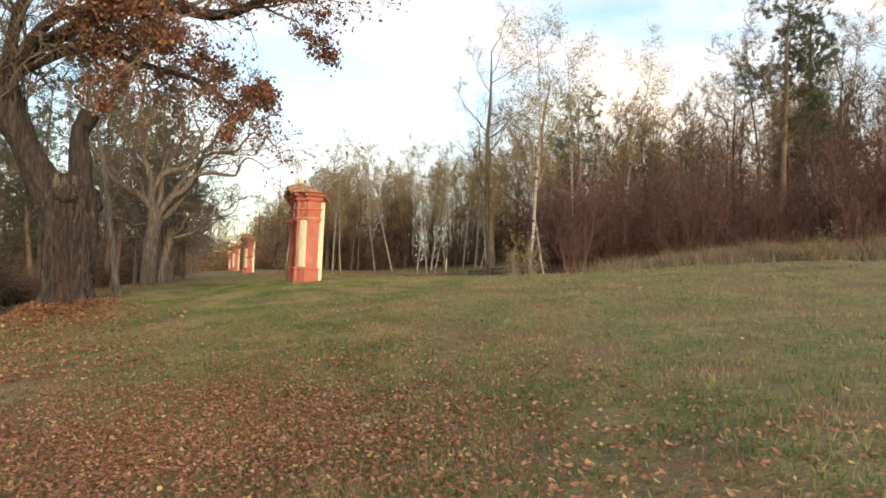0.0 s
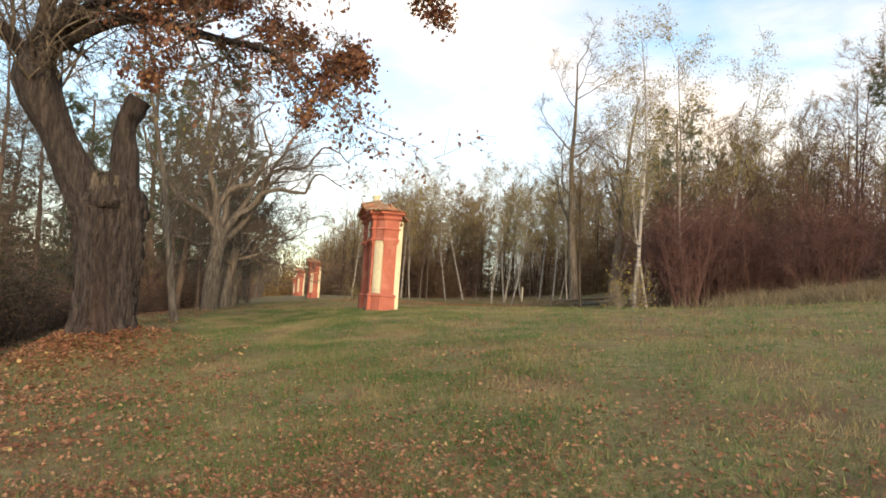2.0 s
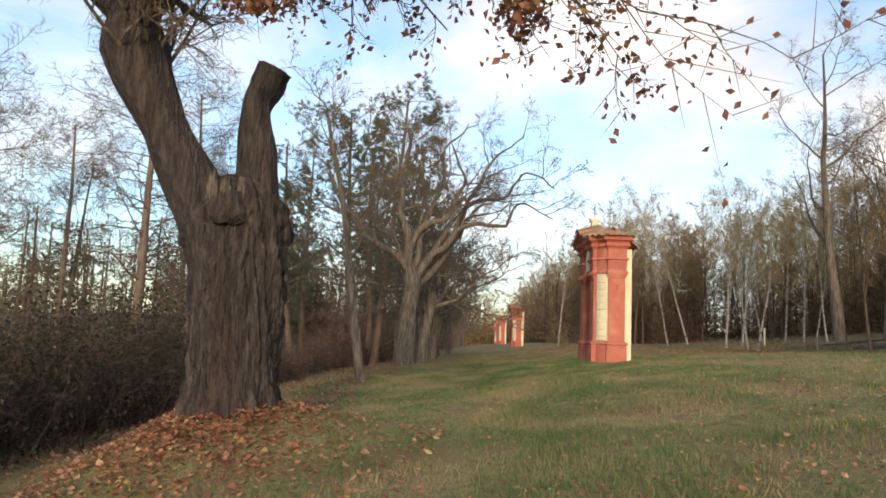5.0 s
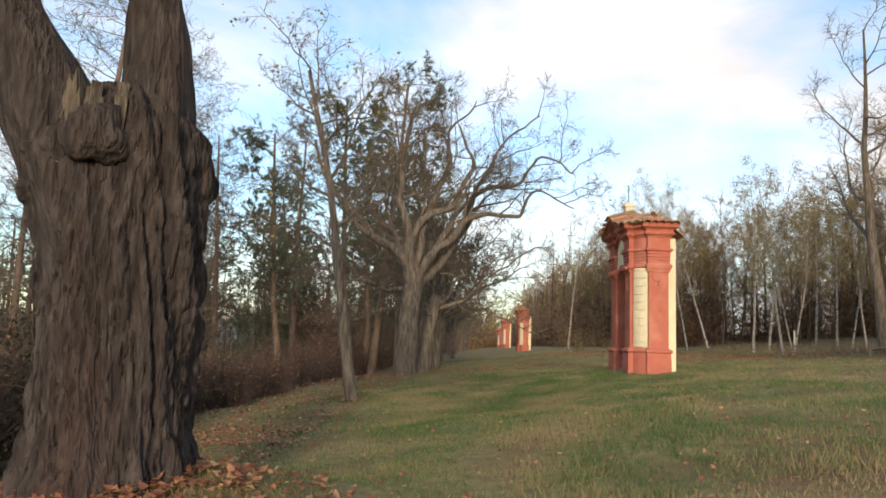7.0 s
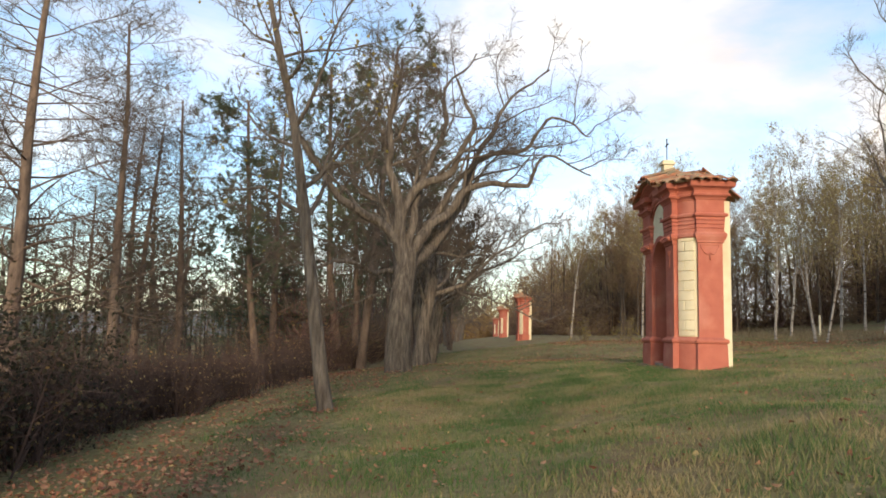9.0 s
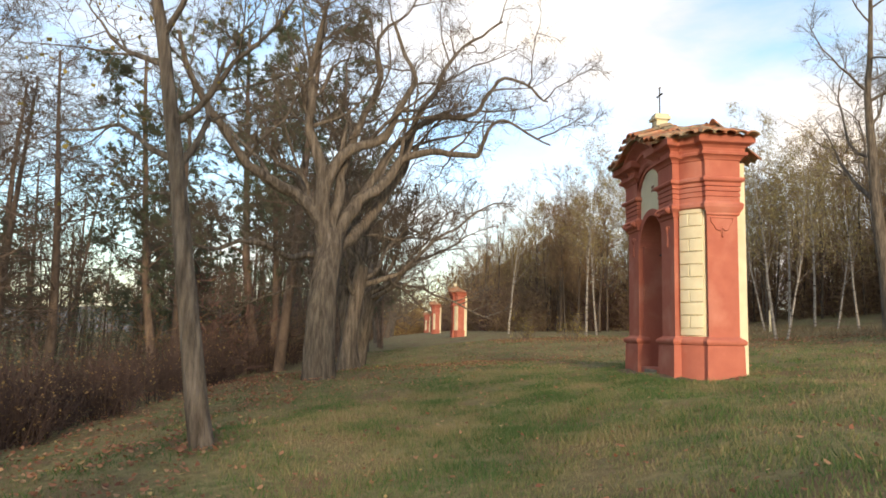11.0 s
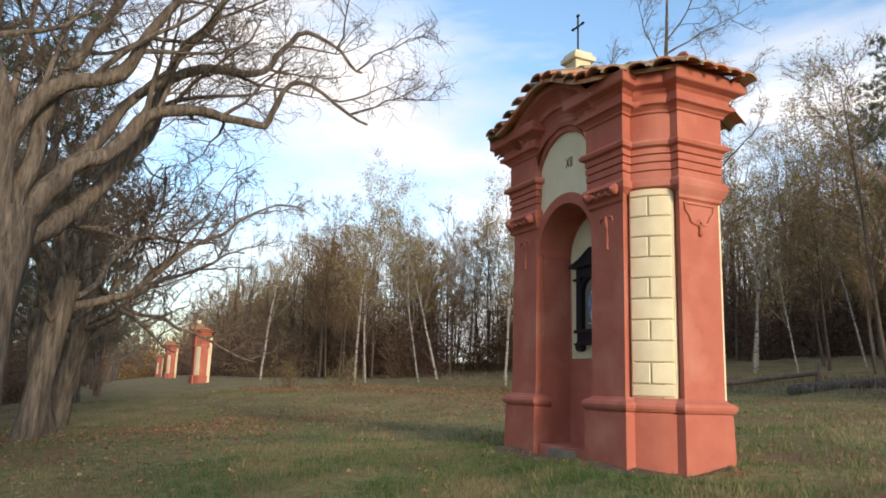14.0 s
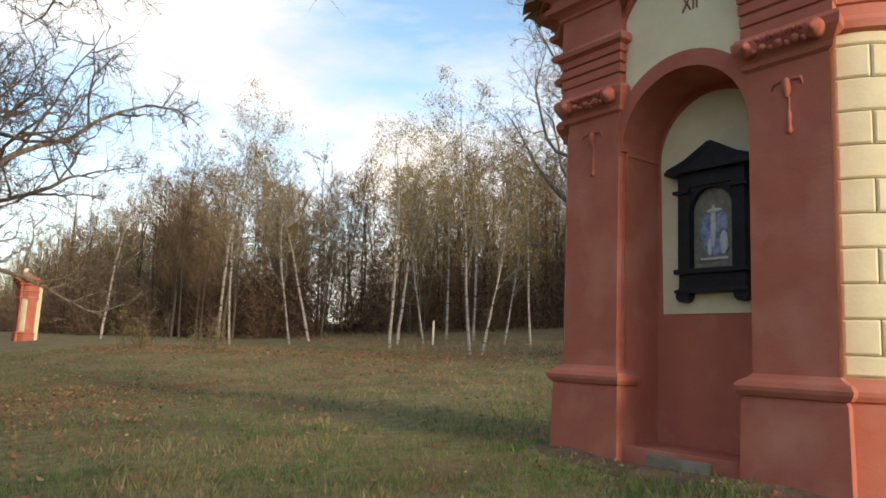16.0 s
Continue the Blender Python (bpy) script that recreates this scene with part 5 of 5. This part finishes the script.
scatter(red_shrubs, 64, along([(21, 17), (14.5, 22.5), (9.5, 26), (4.2, 28.0), (3.6, 32.0)], (3.0, 3.0)), (0.7, 1.3))
scatter(brown_shrubs, 84, along([(-11.3, 15.5), (-13.2, 21.5), (-13.8, 26.5), (-16.3, 33), (-19, 42), (-26, 62)], (-3.2, 0.8)), (0.5, 0.85))
# far woods and undergrowth that close the view
def far_woods():
    r = random.Random(6)
    stems, spray, purple, brown, pale = Geo(), Geo(), Geo(), Geo(), Geo()

    def sapling(x, y, h, twigs, leaves, wide, size, out, leaf_out):
        """A stem with rising limbs, fine twigs along them and a few leaves."""
        z = ground_z(x, y)
        a = Vector((x, y, z - 0.3))
        line = [a, a + Vector((r.gauss(0, 0.25), r.gauss(0, 0.25), h * 0.5)), a + Vector((r.gauss(0, 0.55), r.gauss(0, 0.55), h))]
        stems.tube(line, [0.016 + 0.0065 * h, 0.01 + 0.004 * h, 0.008], 4)
        limbs = 15
        for k in range(limbs):
            t = r.uniform(0.22, 0.98)
            p, _d = at_line(line, t)
            way = Vector((r.gauss(0, 1), r.gauss(0, 1), r.uniform(0.5, 2.2))).normalized()
            length = wide * (1.25 - t) * r.uniform(0.7, 1.5) + 0.3
            out.sliver(p, way, length * 1.1, 0.035, r)
            for _ in range(twigs // limbs):
                q = p + way * (length * r.uniform(0.15, 1.0))
                d = (way + Vector((r.gauss(0, 0.7), r.gauss(0, 0.7), r.gauss(0.2, 0.5)))).normalized()
                out.sliver(q, d, r.uniform(0.3, 0.85), r.uniform(0.010, 0.024), r)
            for _ in range(leaves // limbs):
                q = p + way * (length * r.uniform(0.2, 1.2)) + Vector((r.gauss(0, 0.22), r.gauss(0, 0.22), r.gauss(0, 0.22)))
                leaf_out.leaf(q, size * r.uniform(0.6, 1.4), r)

    def bush(x, y, h, twigs, leaves, out, size=0.09, thick=1.0):
        """Tangled stems that fan out from the ground."""
        z = ground_z(x, y)
        for _ in range(twigs):
            a, d = r.uniform(0, 6.283), abs(r.gauss(0, 0.75))
            t = r.random() ** 1.35
            p = Vector((x + math.cos(a) * d * (0.7 + t), y + math.sin(a) * d * (0.7 + t), z - 0.15 + h * 0.85 * t))
            way = Vector((math.cos(a) * 0.4 + r.gauss(0, 0.6), math.sin(a) * 0.4 + r.gauss(0, 0.6), r.uniform(-0.1, 1.2))).normalized()
            out.sliver(p, way, r.uniform(0.35, 1.0) * thick, r.uniform(0.016, 0.045) * thick, r)
        for _ in range(leaves):
            brown.leaf(Vector((x + r.gauss(0, 0.8), y + r.gauss(0, 0.8), z + h * r.random() ** 1.3)), size * r.uniform(0.6, 1.4), r)

    def band(line, per, depth, make):
        for (x0, y0), (x1, y1) in zip(line, line[1:]):
            for _ in range(int(math.hypot(x1 - x0, y1 - y0) * per)):
                s = r.random()
                make(x0 + (x1 - x0) * s + r.uniform(*depth[0]), y0 + (y1 - y0) * s + r.uniform(*depth[1]))

    def grey(lo, hi, twigs, leaves, wide=2.2, size=0.10):
        return lambda x, y: sapling(x, y, r.uniform(lo, hi), twigs, leaves, wide, size, spray, pale if r.random() < 0.55 else brown)

    def mauve(lo, hi, twigs, leaves, wide=2.2, size=0.10):
        return lambda x, y: sapling(x, y, r.uniform(lo, hi), twigs, leaves, wide, size, purple, brown)
    right = [(28, 18.5), (20.5, 26), (14.5, 32), (11.5, 36.5)]
    near = [(11.5, 36.5), (11.3, 45), (7, 54.5), (-3, 59.5), (-9, 62)]
    far = [(-9, 62), (-15.5, 70), (-19.5, 78), (-25.5, 93), (-36, 122), (-48, 156)]
    band(right, 2.6, ((0, 8), (0, 8)), mauve(6.5, 10.5, 420, 45))
    band(right, 3.2, ((-2, 7), (-2, 7)), lambda x, y: bush(x, y, r.uniform(1.8, 4.2), 330, 20, purple))
    band(near[:2], 1.2, ((0, 8), (0, 8)), grey(6.5, 9.5, 420, 620))
    band(near[1:], 3.4, ((0, 8), (0, 8)), grey(7.5, 11.3, 450, 460))
    band(near, 4.5, ((-0.5, 8), (-0.5, 8)), lambda x, y: bush(x, y, r.uniform(2.2, 6.2), 420, 150, purple if r.random() < 0.35 else spray))
    band(right + near[1:], 2.2, ((7, 16), (7, 16)), grey(8.5, 12.0, 360, 200, 2.6, 0.13))
    band(right + near, 4.5, ((8, 20), (8, 20)), lambda x, y: bush(x, y, r.uniform(3.5, 7.0), 300, 110, spray if r.random() < 0.5 else purple, 0.17, 1.8))
    band(far, 2.2, ((0, 8), (0, 8)), grey(8.0, 12.0, 320, 110, 2.4, 0.14))
    band(far, 3.6, ((-0.5, 8), (-1, 8)), lambda x, y: bush(x, y, r.uniform(2.2, 5.5), 260, 80, purple if r.random() < 0.35 else spray, 0.15, 1.6))
    # the wood that closes the avenue and the slope beyond it
    band([(-46, 160), (-58, 152), (-78, 140)], 3.0, ((-4, 4), (0, 14)), grey(9, 13, 260, 120, 3.0, 0.24))
    band([(-42, 146), (-56, 142), (-72, 134)], 3.0, ((-3, 3), (0, 8)), lambda x, y: bush(x, y, r.uniform(3.5, 7.0), 120, 200, spray, 0.34))
    band([(-31, 30), (-31, 50), (-36, 75), (-49, 110), (-64, 155)], 1.5, ((-9, 0), (-2, 2)), grey(5, 9.5, 240, 60, 2.2, 0.12))
    band([(-17.5, 36), (-21, 46), (-25, 58), (-31, 76), (-40, 104), (-52, 140)], 1.6, ((-4, 0), (-2, 2)), lambda x, y: bush(x, y, r.uniform(2.0, 5.0), 210, 40, purple if r.random() < 0.5 else spray, 0.10))
    top = thing("far_woods", "dense brown bare woodland in the background", "woodland", kind="stuff")
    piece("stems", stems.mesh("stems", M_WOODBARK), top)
    piece("spray", spray.mesh("spray", M_SPRAY, False), top, "grey-brown bare twigs")
    piece("purple_spray", purple.mesh("purple_spray", M_PURPLE, False), top, "purplish bare twigs")
    piece("withered_leaves", brown.mesh("withered_leaves", M_BROWNLEAF, False), top)
    piece("yellowing_leaves", pale.mesh("yellowing_leaves", M_BIRCHLEAF, False), top)


far_woods()


# conifer wood beyond the avenue
def far_conifers():
    r = random.Random(16)
    stems, spray = Geo(), Geo()
    for k in range(230):
        t = r.random()
        x, y = -24 - 16 * r.random() - 10 * t, 24 + 70 * t
        z, h = ground_z(x, y), r.uniform(4.5, 9.0) + 2.0 * t
        a = Vector((x, y, z - 0.3))
        stems.tube([a, a + Vector((r.gauss(0, 0.15), r.gauss(0, 0.15), h))], [0.11, 0.03], 5)
        for _ in range(26):
            s = r.uniform(0.15, 1.0)
            c = a + Vector((r.gauss(0, 0.75 * (1.25 - s)), r.gauss(0, 0.75 * (1.25 - s)), h * s))
            for _k in range(34):
                w = Vector((r.gauss(0, 1), r.gauss(0, 1), r.gauss(0.35, 0.5))).normalized()
                spray.sliver(c + Vector((r.gauss(0, 0.34), r.gauss(0, 0.34), r.gauss(0, 0.09))), w, r.uniform(0.12, 0.30), r.uniform(0.014, 0.03), r)
    # young conifers and evergreen scrub below them
    for k in range(210):
        t = r.random()
        x, y = -17.5 - 12 * r.random() - 9 * t, 23 + 42 * t
        z, h = ground_z(x, y), r.uniform(1.2, 3.4)
        for _k in range(150):
            q = r.random()
            d = 0.9 * (1.1 - q)
            w = Vector((r.gauss(0, 1), r.gauss(0, 1), r.gauss(0.3, 0.5))).normalized()
            spray.sliver(Vector((x + r.gauss(0, d), y + r.gauss(0, d), z + h * q)), w, r.uniform(0.15, 0.40), r.uniform(0.016, 0.04), r)
    top = thing("far_conifers", "dark conifer wood on the slope beyond the avenue", "woodland", kind="stuff")
    piece("stems", stems.mesh("stems", M_PINEBARK), top)
    piece("spray", spray.mesh("spray", M_NEEDLE, False), top)


far_conifers()

stand(wood_protos[1], 1.6, 33.2, 40, 0.60)
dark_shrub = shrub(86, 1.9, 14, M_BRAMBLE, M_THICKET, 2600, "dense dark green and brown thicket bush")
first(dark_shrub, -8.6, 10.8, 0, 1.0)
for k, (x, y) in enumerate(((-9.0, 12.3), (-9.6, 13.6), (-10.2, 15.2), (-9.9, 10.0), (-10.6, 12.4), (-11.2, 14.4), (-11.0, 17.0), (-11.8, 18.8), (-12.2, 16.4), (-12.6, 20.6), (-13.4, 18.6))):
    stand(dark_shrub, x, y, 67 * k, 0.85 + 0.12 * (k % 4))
for k, (x, y) in enumerate(((-10.4, 17.2), (-11.1, 18.4), (-11.7, 19.7), (-12.4, 20.9), (-13.0, 22.3), (-13.4, 23.8), (-13.6, 25.2), (-13.6, 26.6), (-13.9, 28.0), (-14.4, 29.4), (-12.2, 19.2), (-13.1, 20.9), (-13.9, 22.9), (-14.4, 25.0))):
    stand(brown_shrubs[1], x - 0.35, y, 47 * k, 0.62 + 0.1 * (k % 3))
for k in range(22):
    stand(brown_shrubs[k % 2], -9.2 - 0.25 * k + rng.uniform(-1.6, 0.2), 11.0 + 0.62 * k + rng.uniform(-0.5, 0.5), rng.uniform(0, 360), rng.uniform(0.7, 1.0))
for x, y, turn, size in ((6.2, 40.5, 10, 0.5), (6.4, 43.0, 120, 0.55), (8.6, 40.5, 200, 0.55), (10.5, 43.5, 300, 0.6), (7.4, 45.0, 60, 0.6)):
    stand(wood_protos[1], x, y, turn, size)
for x, y, turn, size, k in ((5.4, 43.0, 30, 0.5, 2), (5.8, 46.5, 200, 0.55, 0), (7.6, 43.0, 100, 0.55, 3), (9.6, 45.5, 280, 0.6, 2)):
    stand(birch_protos[k], x, y, turn, size)

# ---- small things ----
def post_and_rail(x0, y0, x1, y1):
    top = thing("timber_rail", "weathered low timber rail at the woodland edge", "rail")
    g = Geo()
    z0, z1 = ground_z(x0, y0), ground_z(x1, y1)
    g.tube([Vector((x0, y0, z0 + 0.25)), Vector((x1, y1, z1 + 0.25))], [0.06, 0.05], 8, True)
    piece("rail", g.mesh("rail", M_LOGWOOD), top)
    for x, y, z in ((x0, y0, z0), (x1, y1, z1)):
        g = Geo()
        g.tube([Vector((x, y, z - 0.2)), Vector((x, y, z + 0.5))], [0.06, 0.055], 8, True)
        piece("post", g.mesh("post", M_LOGWOOD), top)


def marker_post(x, y, h, mat, label):
    g = Geo()
    z = ground_z(x, y)
    g.tube([Vector((0, 0, -0.2)), Vector((0, 0, h - 0.03)), Vector((0, 0, h))], [0.05, 0.045, 0.03], 8, True)
    tagged(piece("marker_post", g.mesh("marker_post", mat), None, "", pose(x, y, z)), label, "post")


post_and_rail(0.6, 38.0, 3.4, 38.6)
marker_post(-0.8, 51.3, 0.95, M_CREAM, "short pale marker post before the birches")


def sapling_guard(x, y):
    """Three stakes and a cross bar round a young tree."""
    top = thing("sapling_guard", "pale timber stakes with a cross bar round a sapling", "tree guard", pose(x, y, ground_z(x, y)))
    for k in range(3):
        a = k * 2.094
        g = Geo()
        g.tube([Vector((0.3 * math.cos(a), 0.3 * math.sin(a), -0.2)), Vector((0.3 * math.cos(a), 0.3 * math.sin(a), 1.75))], [0.04, 0.035], 8, True)
        piece("stake", g.mesh("stake", M_LOGWOOD), top)
        b = a + 2.094
        g = Geo()
        g.tube([Vector((0.3 * math.cos(a), 0.3 * math.sin(a), 1.6)), Vector((0.3 * math.cos(b), 0.3 * math.sin(b), 1.6))], [0.025, 0.025], 6, True)
        piece("cross_bar", g.mesh("cross_bar", M_LOGWOOD), top)


sapling_guard(-22.3, 57.0)


# worn soil and plaster crumbs round the shrine's foot
def worn_foot():
    m = shrine_pose(-5.36, 26.22, 0)
    verts, faces = [], []
    n = 56
    for i in range(n):
        a = 2 * math.pi * i / n
        c, q = math.cos(a), math.sin(a)
        for j, k in enumerate((0.75, 1.0)):
            grow = 1.0 + (0.05 + 0.06 * noise.noise(Vector((c * 2, q * 2, 5)))) * (1 if j else 0)
            x = CX + (1.22 * k * grow) * math.copysign(abs(c) ** 0.6, c)
            y = 0.36 + (0.56 * k * grow) * math.copysign(abs(q) ** 0.6, q)
            p = m @ Vector((x, y, 0))
            verts.append((p.x, p.y, ground_z(p.x, p.y) + (0.03 if j == 0 else -0.004)))
    for i in range(n):
        a, b = 2 * i, 2 * ((i + 1) % n)
        faces.append((a, a + 1, b + 1, b))
    tagged(piece("bare_earth", mesh_of("bare_earth", verts, faces, M_SOIL, True)), "bare brown soil worn round the shrine's foot", "soil", kind="structure")
    r = random.Random(4)
    for x, y in ((1.30, -0.10), (1.22, -0.16), (0.62, -0.14), (0.52, -0.07), (0.28, -0.12), (1.86, -0.05), (0.12, -0.08), (0.80, -0.2)):
        p = m @ Vector((x, y, 0))
        bm = bmesh.new()
        bmesh.ops.create_icosphere(bm, subdivisions=1, radius=r.uniform(0.007, 0.015))
        for v in bm.verts:
            v.co *= 0.7 + 0.6 * r.random()
            v.co.z *= 0.6
        me = bpy.data.meshes.new("plaster_crumb")
        bm.to_mesh(me)
        bm.free()
        me.materials.append(M_STONE)
        tagged(piece("plaster_crumb", me, None, "", pose(p.x, p.y, ground_z(p.x, p.y) + 0.035, 0, 0, r.uniform(0, 360))), "small fallen crumb of grey plaster by the shrine", "plaster", group="plaster crumbs")


worn_foot()


def fallen_log(x0, y0, x1, y1):
    g = Geo()
    a, b = Vector((x0, y0, ground_z(x0, y0) + 0.10)), Vector((x1, y1, ground_z(x1, y1) + 0.09))
    g.tube([a.lerp(b, k / 6) + Vector((0, 0.05 * math.sin(k), 0)) for k in range(7)], [0.13, 0.14, 0.13, 0.12, 0.12, 0.11, 0.09], 10, True)
    g.f.append(tuple(range(9, -1, -1)))
    tagged(piece("fallen_log", g.mesh("fallen_log", M_BARK)), "dark fallen log lying in the grass", "log")


fallen_log(1.6, 36.6, 4.4, 37.0)


# distant ridge; its flat blue-grey stands in for haze
def ridge():
    g_v, g_f = [], []
    for i in range(81):
        a = radians(-150 + 300 * i / 80)
        r = 900
        h = 26 + 22 * noise.noise(Vector((i * 0.13, 0, 0))) + 8 * noise.noise(Vector((i * 0.5, 3, 0)))
        x, y = math.sin(a - 0.6) * r, math.cos(a - 0.6) * r
        g_v += [(x, y, -25), (x * 1.08, y * 1.08, h)]
    for i in range(80):
        g_f.append((2 * i, 2 * i + 2, 2 * i + 3, 2 * i + 1))
    tagged(piece("backdrop", mesh_of("backdrop", g_v, g_f, M_HILL)), "distant wooded hills with haze painted into their blue-grey colour", "hills", kind="structure")


ridge()


# ---- grass and fallen leaves ----
def carpet(u, v):
    """How thickly leaves lie at a place."""
    x, y = -0.31 * u + 0.951 * v, 0.951 * u + 0.31 * v
    d = 0.10 + 0.16 * max(0.0, noise.noise(Vector((x * 0.3, y * 0.3, 9))) + 0.1)
    d += 2.0 * math.exp(-(((x + 1.75) / 1.5) ** 2 + ((y - 6.9) / 1.9) ** 2)) * (0.75 + 0.7 * noise.noise(Vector((x, y, 2))))
    d += 1.2 * math.exp(-(((x + 0.7) / 2.2) ** 2 + ((y - 5.0) / 3.0) ** 2)) * 0.4
    d += 1.9 * math.exp(-(((x + 6.5) ** 2 + (y - 13.7) ** 2) / 0.62))
    d += 0.5 * math.exp(-(((x + 8.6) / 2.2) ** 2 + ((y - 19.5) / 2.0) ** 2))
    d += 1.1 * math.exp(-(((x + 9.5) / 1.5) ** 2 + ((y - 17.8) / 2.0) ** 2)) * (0.8 + 0.8 * noise.noise(Vector((x * 1.4, y * 1.4, 21))))
    d += 0.8 * math.exp(-(((x + 9.6) ** 2 + (y - 22.2) ** 2) / 0.5))
    d += 1.7 * math.exp(-(((x + 10.4) / 1.8) ** 2 + ((y - 32.5) / 4.5) ** 2))
    d += 0.35 * math.exp(-(((x + 4.0) / 3.5) ** 2 + ((y - 40) / 5.0) ** 2))
    if v > 3 and u > 36:
        d += 0.9 * math.exp(-((u + 0.9 * v - 52.5) / 2.4) ** 2)
    d += 0.28 / (1 + math.exp((v + 2.9) * 2.0))
    return max(0.0, d)


def meadow():
    r = np.random.default_rng(12)
    rnd = random.Random(12)
    verts, faces = [], []

    def blades(n, place, height, width):
        for _ in range(n):
            x, y = place()
            z = ground_z(x, y)
            clump = noise.noise(Vector((x * 1.1, y * 1.1, 5))) + 0.8 * noise.noise(Vector((x * 3.4, y * 3.4, 15)))
            h = height * rnd.uniform(0.45, 1.3) * max(0.3, 1 + 0.95 * clump)
            a = rnd.uniform(0, 6.283)
            lean = rnd.uniform(0.25, 1.1) * h
            b = a + rnd.gauss(0, 0.9) + 1.57
            w = width * rnd.uniform(0.7, 1.3)
            k = len(verts)
            cx, sx = math.cos(a) * w, math.sin(a) * w
            verts.extend(((x - cx, y - sx, z - 0.012), (x + cx, y + sx, z - 0.012), (x + math.cos(b) * lean, y + math.sin(b) * lean, z + h)))
            faces.append((k, k + 1, k + 2))

    def near():
        t = rnd.random()
        cx, cy = 0.3 - 8.6 * t, 2.0 + 22.5 * t
        d = abs(rnd.gauss(0, 1)) * 4.2 + 0.6
        a = rnd.uniform(-1.0, 2.9)
        return cx + math.cos(a) * d, cy + math.sin(a) * d

    def middle():
        u, v = rnd.uniform(2, 52), rnd.uniform(-3.5, 14)
        return -0.31 * u + 0.951 * v, 0.951 * u + 0.31 * v
    blades(250000, near, 0.044, 0.0040)

    def round_shrine():
        return -7.0 + rnd.gauss(0, 2.2), 25.2 + rnd.gauss(0, 2.4)
    blades(100000, round_shrine, 0.036, 0.0038)
    blades(120000, middle, 0.052, 0.0075)
    tagged(piece("grass", mesh_of("grass", verts, faces, M_GRASS)), "short tired autumn grass with dry blades", "grass", kind="stuff")
    # tall dry grass on the rise before the thicket
    verts, faces = [], []
    line = [(19, 15.5), (13.5, 19.5), (10, 22.3), (6.0, 25.2)]

    def rough():
        i = rnd.randrange(3)
        (x0, y0), (x1, y1) = line[i], line[i + 1]
        s = rnd.random()
        return x0 + (x1 - x0) * s + rnd.gauss(0, 1.0), y0 + (y1 - y0) * s + rnd.gauss(0, 1.0)

    def foot():
        u, v = rnd.uniform(28, 62), rnd.uniform(13, 17)
        return -0.31 * u + 0.951 * v, 0.951 * u + 0.31 * v
    blades(70000, rough, 0.36, 0.008)
    blades(6000, foot, 0.2, 0.012)
    tagged(piece("dry_grass", mesh_of("dry_grass", verts, faces, M_DRY)), "tall bleached dry grass before the thicket", "grass", kind="stuff")
    # leaves
    g = Geo()

    def drop(n, u0, u1, v0, v1, size):
        got = 0
        for _ in range(n):
            u, v = rnd.uniform(u0, u1), rnd.uniform(v0, v1)
            if rnd.random() * 1.6 > carpet(u, v):
                continue
            x, y = -0.31 * u + 0.951 * v, 0.951 * u + 0.31 * v
            a = Vector((rnd.gauss(0, 0.35), rnd.gauss(0, 0.35), 1)).normalized()
            b = a.orthogonal().normalized()
            b.rotate(Matrix.Rotation(rnd.uniform(0, 6.28), 3, a))
            s = size * rnd.uniform(0.55, 1.25)
            c = a.cross(b) * (s * rnd.uniform(0.24, 0.36))
            b = b * (s * 0.5)
            p = Vector((x, y, ground_z(x, y) + rnd.uniform(0.015, 0.06)))
            up = a * (s * rnd.uniform(0.05, 0.25))
            k = len(g.v)
            g.v += [p - b + up, p - b * 0.3 + c, p + b * 0.4 + c * 0.9, p + b + up * 0.7, p + b * 0.4 - c * 0.9, p - b * 0.3 - c]
            g.f += [(k, k + 1, k + 5), (k + 1, k + 2, k + 4, k + 5), (k + 2, k + 3, k + 4)]
            got += 1
        return got
    drop(190000, 2.5, 13, -6, 4, 0.038)
    drop(70000, 1, 18, -4.5, 8, 0.041)
    drop(22000, 10, 16, -3.2, 0.2, 0.068)
    drop(60000, 12, 50, -4, 12, 0.052)
    drop(22000, 37, 52, 1, 17, 0.075)
    drop(34000, 9, 40, -8, -2, 0.066)
    tagged(piece("fallen_leaves", g.mesh("fallen_leaves", M_FALLEN, False)), "scattered russet fallen oak leaves", "leaves", kind="stuff")


meadow()
